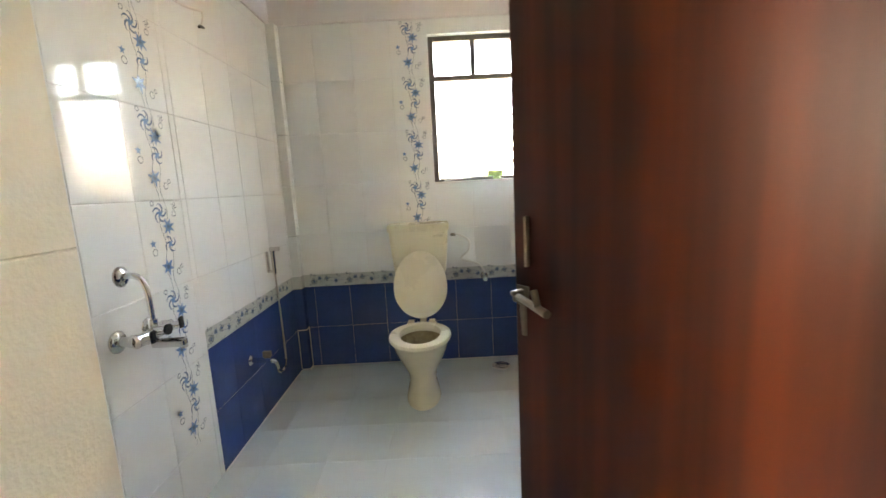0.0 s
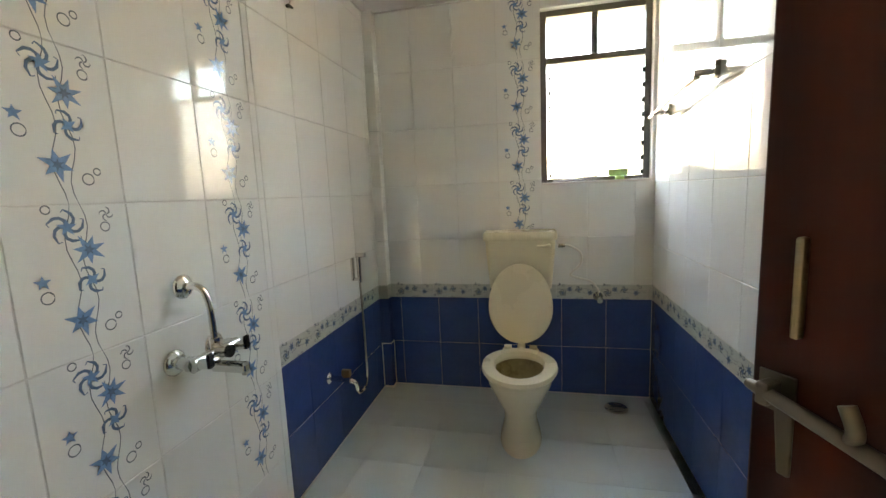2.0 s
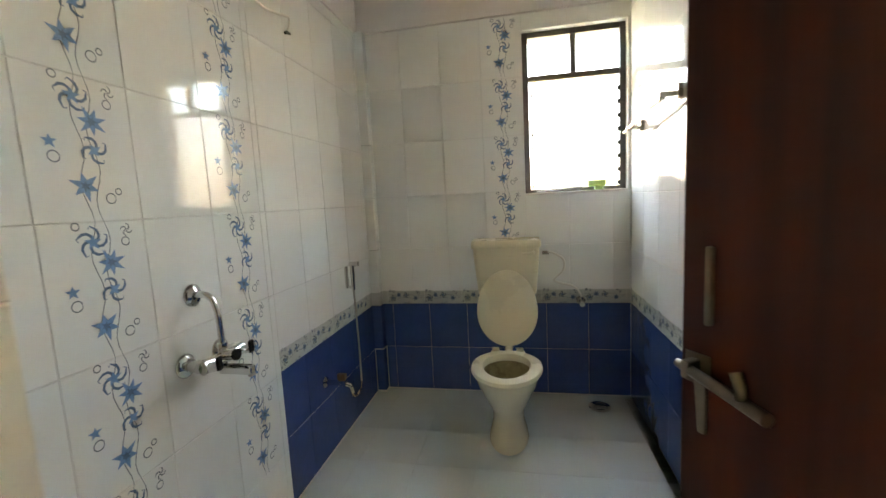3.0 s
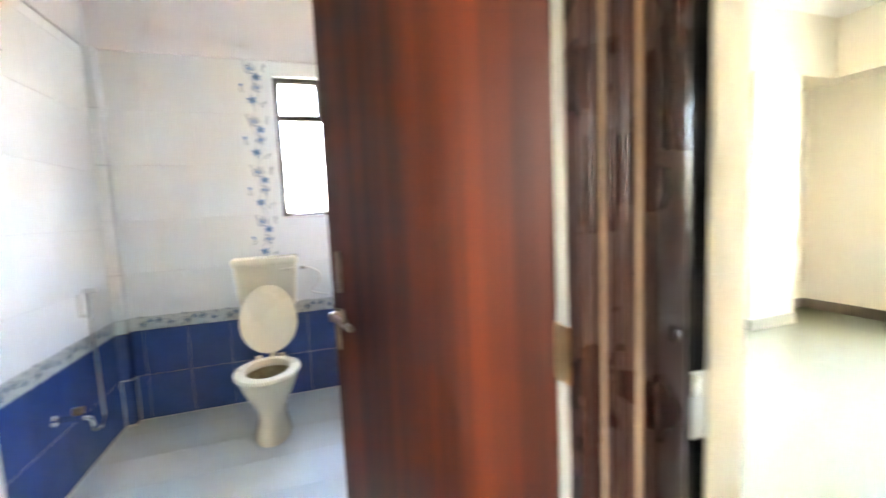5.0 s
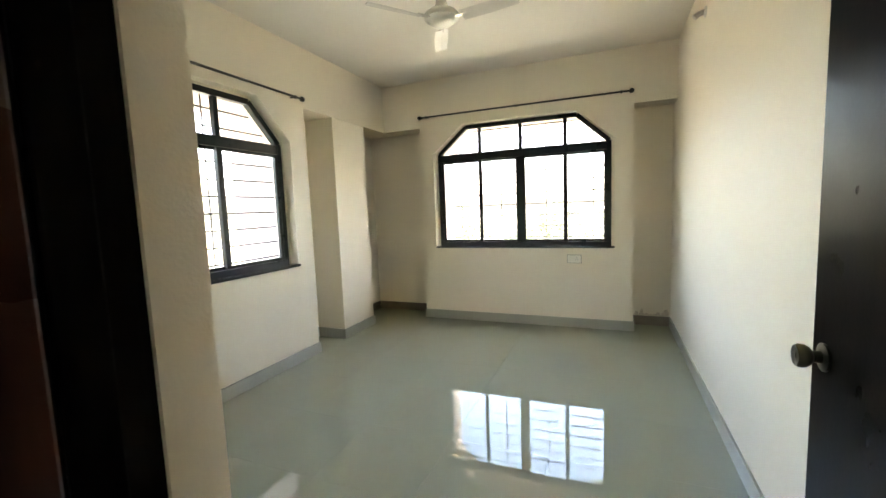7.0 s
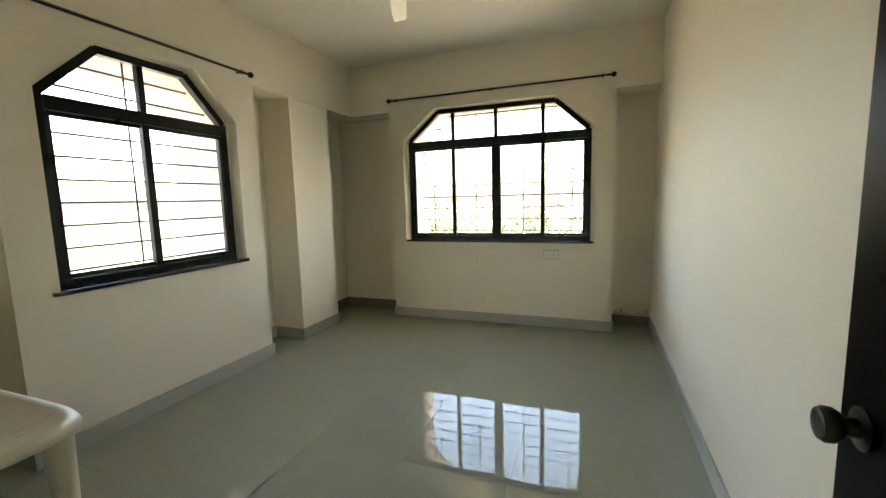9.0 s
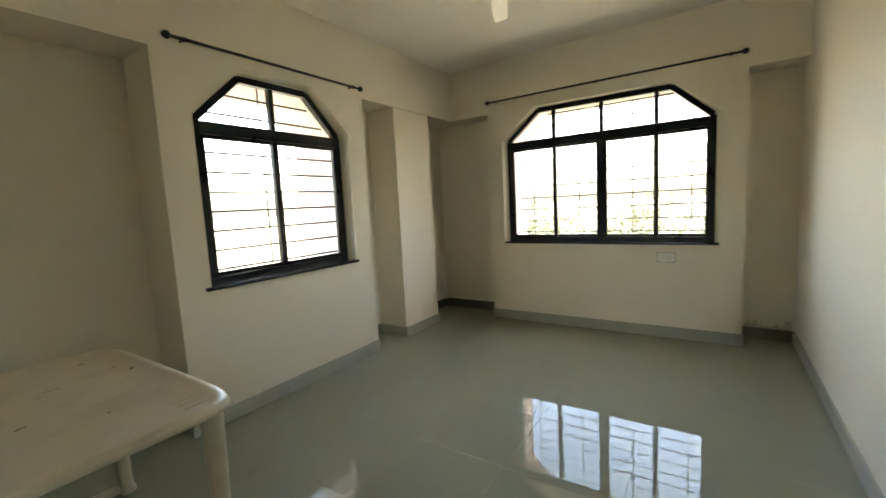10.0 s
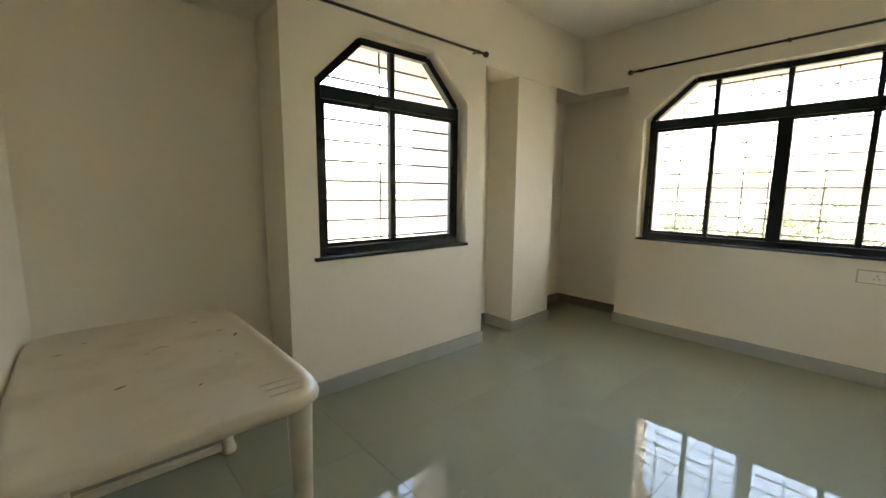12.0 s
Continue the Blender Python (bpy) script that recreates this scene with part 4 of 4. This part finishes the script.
def tile_mesh(w, h, t, material, c=0.0018):
    key = (round(w, 4), round(h, 4), t, material.name)
    if key not in tile_cache:
        bm = B()
        a, b = w / 2, h / 2
        c = 0.0004 if material in (FLOOR_TILE, BATH_FLOOR) else c
        lo = [bm.verts.new((x, y, 0)) for x, y in ((-a, -b), (a, -b), (a, b), (-a, b))]
        mid = [bm.verts.new((x, y, t - c)) for x, y in ((-a, -b), (a, -b), (a, b), (-a, b))]
        top = [bm.verts.new((x, y, t)) for x, y in ((-a + c, -b + c), (a - c, -b + c), (a - c, b - c), (-a + c, b - c))]
        for p, q in ((lo, mid), (mid, top)):
            for k in range(4):
                bm.faces.new((p[k], p[(k + 1) % 4], q[(k + 1) % 4], q[k]))
        bm.faces.new(top)
        tile_cache[key] = mesh_of("tile", bm, material)
    return tile_cache[key]


def facing(side, u, v, out):
    """The pose of a piece whose middle is at (u, v) on a surface at out."""
    if side == "west":
        return Matrix(((0, 0, 1, out), (1, 0, 0, u), (0, 1, 0, v), (0, 0, 0, 1)))
    if side == "north":
        return Matrix(((1, 0, 0, u), (0, 0, -1, out), (0, 1, 0, v), (0, 0, 0, 1)))
    if side == "east":
        return Matrix(((0, 0, -1, out), (-1, 0, 0, u), (0, 1, 0, v), (0, 0, 0, 1)))
    return Matrix(((1, 0, 0, u), (0, 1, 0, v), (0, 0, 1, out), (0, 0, 0, 1)))


def lay(parent, side, out, us, vs, material, t=0.008, gap=0.0016, name="tile"):
    made = []
    for u0, u1 in zip(us, us[1:]):
        for v0, v1 in zip(vs, vs[1:]):
            o = new(name, tile_mesh(u1 - u0 - gap, v1 - v0 - gap, t, material))
            o.parent = parent
            o.matrix_local = facing(side, (u0 + u1) / 2, (v0 + v1) / 2, out)
            made.append((o, (u0 + u1) / 2, (v0 + v1) / 2, u1 - u0, v1 - v0))
    return made


def steps(a, b, start, step):
    out = [a]
    v = start
    while v < b - 0.02:
        if v > a + 0.02:
            out.append(v)
        v += step
    return out + [b]


def ribbon(bm, pts, w, mi, z):
    pts = [Vector((p[0], p[1], 0)) for p in pts]
    L, R = [], []
    for i, p in enumerate(pts):
        d = (pts[min(i + 1, len(pts) - 1)] - pts[max(i - 1, 0)]).normalized()
        n = Vector((-d.y, d.x, 0)) * w * (0.5 if 0 < i < len(pts) - 1 else 0.2)
        L.append(bm.verts.new((p.x + n.x, p.y + n.y, z)))
        R.append(bm.verts.new((p.x - n.x, p.y - n.y, z)))
    for i in range(len(pts) - 1):
        f = bm.faces.new((R[i], R[i + 1], L[i + 1], L[i]))
        f.material_index = mi


def star(bm, x, y, r, mi, z, n=7, a0=0.3):
    vs = []
    for k in range(2 * n):
        a = a0 + math.pi * k / n
        q = r * ((1.0 if k % 4 == 0 else 0.86) if k % 2 == 0 else 0.40)
        vs.append(bm.verts.new((x + q * math.cos(a), y + q * math.sin(a), z)))
    c = bm.verts.new((x, y, z))
    for k in range(2 * n):
        bm.faces.new((c, vs[k], vs[(k + 1) % (2 * n)])).material_index = mi


def ring_mark(bm, x, y, r, mi, z, w=0.0027):
    ribbon(bm, [(x + r * math.cos(t * math.pi / 6), y + r * math.sin(t * math.pi / 6)) for t in range(13)], w, mi, z)


def pinwheel(bm, x, y, r, mi, z, n=5, a0=0.0, w=0.007):
    for k in range(n):
        a = a0 + 2 * math.pi * k / n
        pts = [(x + r * (0.05 + 0.95 * s) * math.cos(a + 1.25 * s * s), y + r * (0.05 + 0.95 * s) * math.sin(a + 1.25 * s * s)) for s in (0, 0.2, 0.4, 0.6, 0.8, 1.0)]
        ribbon(bm, pts, w, mi, z)
        tip = pts[-1]
        ribbon(bm, [tip, (tip[0] - r * 0.22 * math.cos(a + 0.5), tip[1] - r * 0.22 * math.sin(a + 0.5))], w * 0.7, mi, z + 0.0001)


def flower_band(h, turned=False, k=1.0, inks=(PRINT_BLUE, PRINT_SLATE, PRINT_PALE)):
    """The printed vine of one decorated tile: stars, pinwheels, rings and two stems."""
    bm = B()
    z = 0.0088
    for ph, off in ((0.0, 0.016), (1.6, -0.016)):
        ribbon(bm, [(k * (0.006 + off + 0.010 * math.sin(ph + 2 * math.pi * s / 14 * 2)), h * (0.5 - s / 14)) for s in range(15)], 0.0022 * k, 2, z - 0.0003)
    hv = h / 0.35
    pinwheel(bm, -0.012 * k, 0.125 * hv, 0.040 * k, 1, z, 5, 0.4)
    star(bm, 0.027 * k, 0.070 * hv, 0.040 * k, 0, z + 0.0002)
    pinwheel(bm, 0.024 * k, 0.0, 0.036 * k, 1, z, 4, 0.9)
    star(bm, -0.010 * k, -0.088 * hv, 0.040 * k, 0, z + 0.0002, 6, 0.7)
    star(bm, -0.075 * k, 0.012 * hv, 0.018 * k, 0, z, 5)
    star(bm, 0.027 * k, 0.070 * hv, 0.016 * k, 1, z + 0.0004, 6, 0.1)
    star(bm, -0.010 * k, -0.088 * hv, 0.016 * k, 1, z + 0.0004, 6, 0.4)
    star(bm, -0.012 * k, 0.125 * hv, 0.022 * k, 0, z + 0.0003, 5)
    star(bm, 0.024 * k, 0.0, 0.020 * k, 0, z + 0.0003, 4, 0.6)
    ring_mark(bm, -0.070 * k, -0.022 * hv, 0.013 * k, 2, z)
    ring_mark(bm, 0.050 * k, -0.118 * hv, 0.013 * k, 2, z)
    ring_mark(bm, 0.072 * k, -0.100 * hv, 0.008 * k, 2, z)
    pinwheel(bm, 0.078 * k, 0.150 * hv, 0.017 * k, 2, z, 4, 0.2, 0.003)
    ring_mark(bm, 0.072 * k, 0.120 * hv, 0.011 * k, 2, z)
    ring_mark(bm, -0.048 * k, 0.165 * hv, 0.009 * k, 2, z)
    for f in bm.faces:
        if f.normal.z < 0:
            f.normal_flip()
    me = bpy.data.meshes.new("flower_print")
    if turned:
        bmesh.ops.rotate(bm, verts=bm.verts[:], cent=(0, 0, 0), matrix=Matrix.Rotation(radians(90), 3, "Z"))
    bm.to_mesh(me)
    bm.free()
    for m in inks:
        me.materials.append(m)
    return me


PRINT = flower_band(0.35)
PRINT_SMALL = flower_band(0.264, True, 0.58, (PRINT_SLATE, PRINT_PALE, PRINT_PALE))


def put_print(tile, me):
    o = new("flower_print", me)
    o.parent = tile


T = 0.262
rows = [0.0, 0.258, 0.608, 0.958, 1.308, 1.658, 2.008, 2.358, 2.422]
rows_up = [0.71, 0.958, 1.308, 1.658, 2.008, 2.358, 2.422]
west, north, east = bpy.data.objects["wall_bath_west"], bpy.data.objects["wall_bath_north"], bpy.data.objects["wall_bedroom_west"]
DADO_Y, JOINT_Y = 1.985, 1.948
for o, u, v, w, h in lay(west, "west", XW - 0.008, steps(YS, DADO_Y, JOINT_Y - 4 * T, T), rows, WHITE_TILE):
    if (abs(u - (JOINT_Y - T / 2)) < 0.02 or abs(u - (JOINT_Y - 2.5 * T)) < 0.02) and abs(h - 0.35) < 0.02:
        put_print(o, PRINT)
lay(west, "west", XW - 0.008, steps(DADO_Y, YN, DADO_Y, T), rows_up, WHITE_TILE, gap=0.0008)
lay(west, "west", XW - 0.008, steps(DADO_Y, YN, DADO_Y + 0.2, T), [0, 0.31, 0.62], BLUE_TILE, gap=0.0013)
for o, u, v, w, h in lay(west, "west", XW - 0.008, steps(DADO_Y, YN, DADO_Y, T), [0.62, 0.71], BORDER_TILE):
    if w > 0.2:
        put_print(o, PRINT_SMALL)
NX = -0.006
for o, u, v, w, h in lay(north, "north", YN + 0.008, steps(XW, -0.01, NX - 4 * T, T), [0.71, 1.006, 1.356, 1.706, 2.056, 2.422], WHITE_TILE):
    if u > -0.27 and h > 0.2:
        put_print(o, PRINT)
lay(north, "north", YN + 0.008, [-0.01, 0.256, 0.518, XE], [0.71, 1.006, 1.323], WHITE_TILE)
lay(north, "north", YN + 0.008, [-0.01, 0.256, 0.518, XE], [2.33, 2.422], WHITE_TILE)
lay(north, "north", YN + 0.008, steps(XW, XE, XW + 0.13, T), [0, 0.31, 0.62], BLUE_TILE, gap=0.0013)
for o, u, v, w, h in lay(north, "north", YN + 0.008, steps(XW, XE, XW + 0.1, T), [0.62, 0.71], BORDER_TILE):
    if w > 0.2:
        put_print(o, PRINT_SMALL)
lay(east, "east", XE + 0.008, steps(YS, YN, YN - 9 * T, T), [0.71, 0.958, 1.308, 1.658, 2.008, 2.358, 2.422], WHITE_TILE)
lay(east, "east", XE + 0.008, steps(YS, YN, YN - 9 * T + 0.1, T), [0, 0.31, 0.62], BLUE_TILE, gap=0.0013)
for o, u, v, w, h in lay(east, "east", XE + 0.008, steps(YS, YN, YN - 9 * T, T), [0.62, 0.71], BORDER_TILE):
    if w > 0.2:
        put_print(o, PRINT_SMALL)
# boxed pipe in the corner
cx1, cy0 = -1.012, 3.085
chase = tagged(new("pipe_casing"), "tiled pipe casing in the bathroom corner", "pipe casing", kind="structure")
part("blue_facing", boxes((XW, cx1, cy0, YN, 0, 0.31), (XW, cx1, cy0, YN, 0.313, 0.618)), BLUE_TILE, chase, edge=0.002)
part("border_facing", boxes((XW, cx1, cy0, YN, 0.621, 0.709)), BORDER_TILE, chase, edge=0.002)
part("white_facing", boxes(*[(XW, cx1, cy0, YN, a + 0.0015, b - 0.0015) for a, b in ((0.71, 1.006), (1.006, 1.356), (1.356, 1.706), (1.706, 2.056), (2.056, 2.422))]), WHITE_TILE, chase, edge=0.002)
bm = boxes((XW, XW + 0.005, DADO_Y, cy0, 0, 0.006), (cx1, XE, YN - 0.005, YN, 0, 0.005), (cx1, cx1 + 0.005, cy0 - 0.005, YN - 0.005, 0, 0.012),
           (XW + 0.005, cx1, cy0 - 0.005, cy0, 0, 0.012), (cx1, cx1 + 0.0035, YN - 0.0035, YN, 0.012, 0.31), (XW, XW + 0.0035, cy0 - 0.0035, cy0, 0.012, 0.31),
           (XW, cx1 + 0.002, cy0 - 0.002, cy0, 0.309, 0.314), (cx1, cx1 + 0.002, cy0, YN, 0.309, 0.314))
setting("trim_grout", bm, GROUT, "white cement grout line round the blue tiles", "grout")
# tiled reveal beside the bathroom door
lay(bpy.data.objects["wall_bath_south"], "west", -0.424, [0.552, YS], [0.0, 0.555, 1.255, 1.955, 2.12], PAINT, t=0.004, gap=0.0008, name="reveal_tile")
# floors
lay(bath_floor, "floor", -0.0088, steps(XW, XE, XW + 0.17, 0.304), steps(0.55, YN, 0.80, 0.304), BATH_FLOOR, t=0.0088, gap=0.001)
lay(floor, "floor", -0.0088, steps(BX - 0.23, RX, 0.9, 0.6), steps(SY, RY, -0.35, 0.6), FLOOR_TILE, t=0.0088, gap=0.0008)
lay(floor, "floor", -0.0088, steps(-3.0, BX - 0.23, -2.6, 0.6), steps(-1.4, 0.54, -0.95, 0.6), FLOOR_TILE, t=0.0088, gap=0.0008)
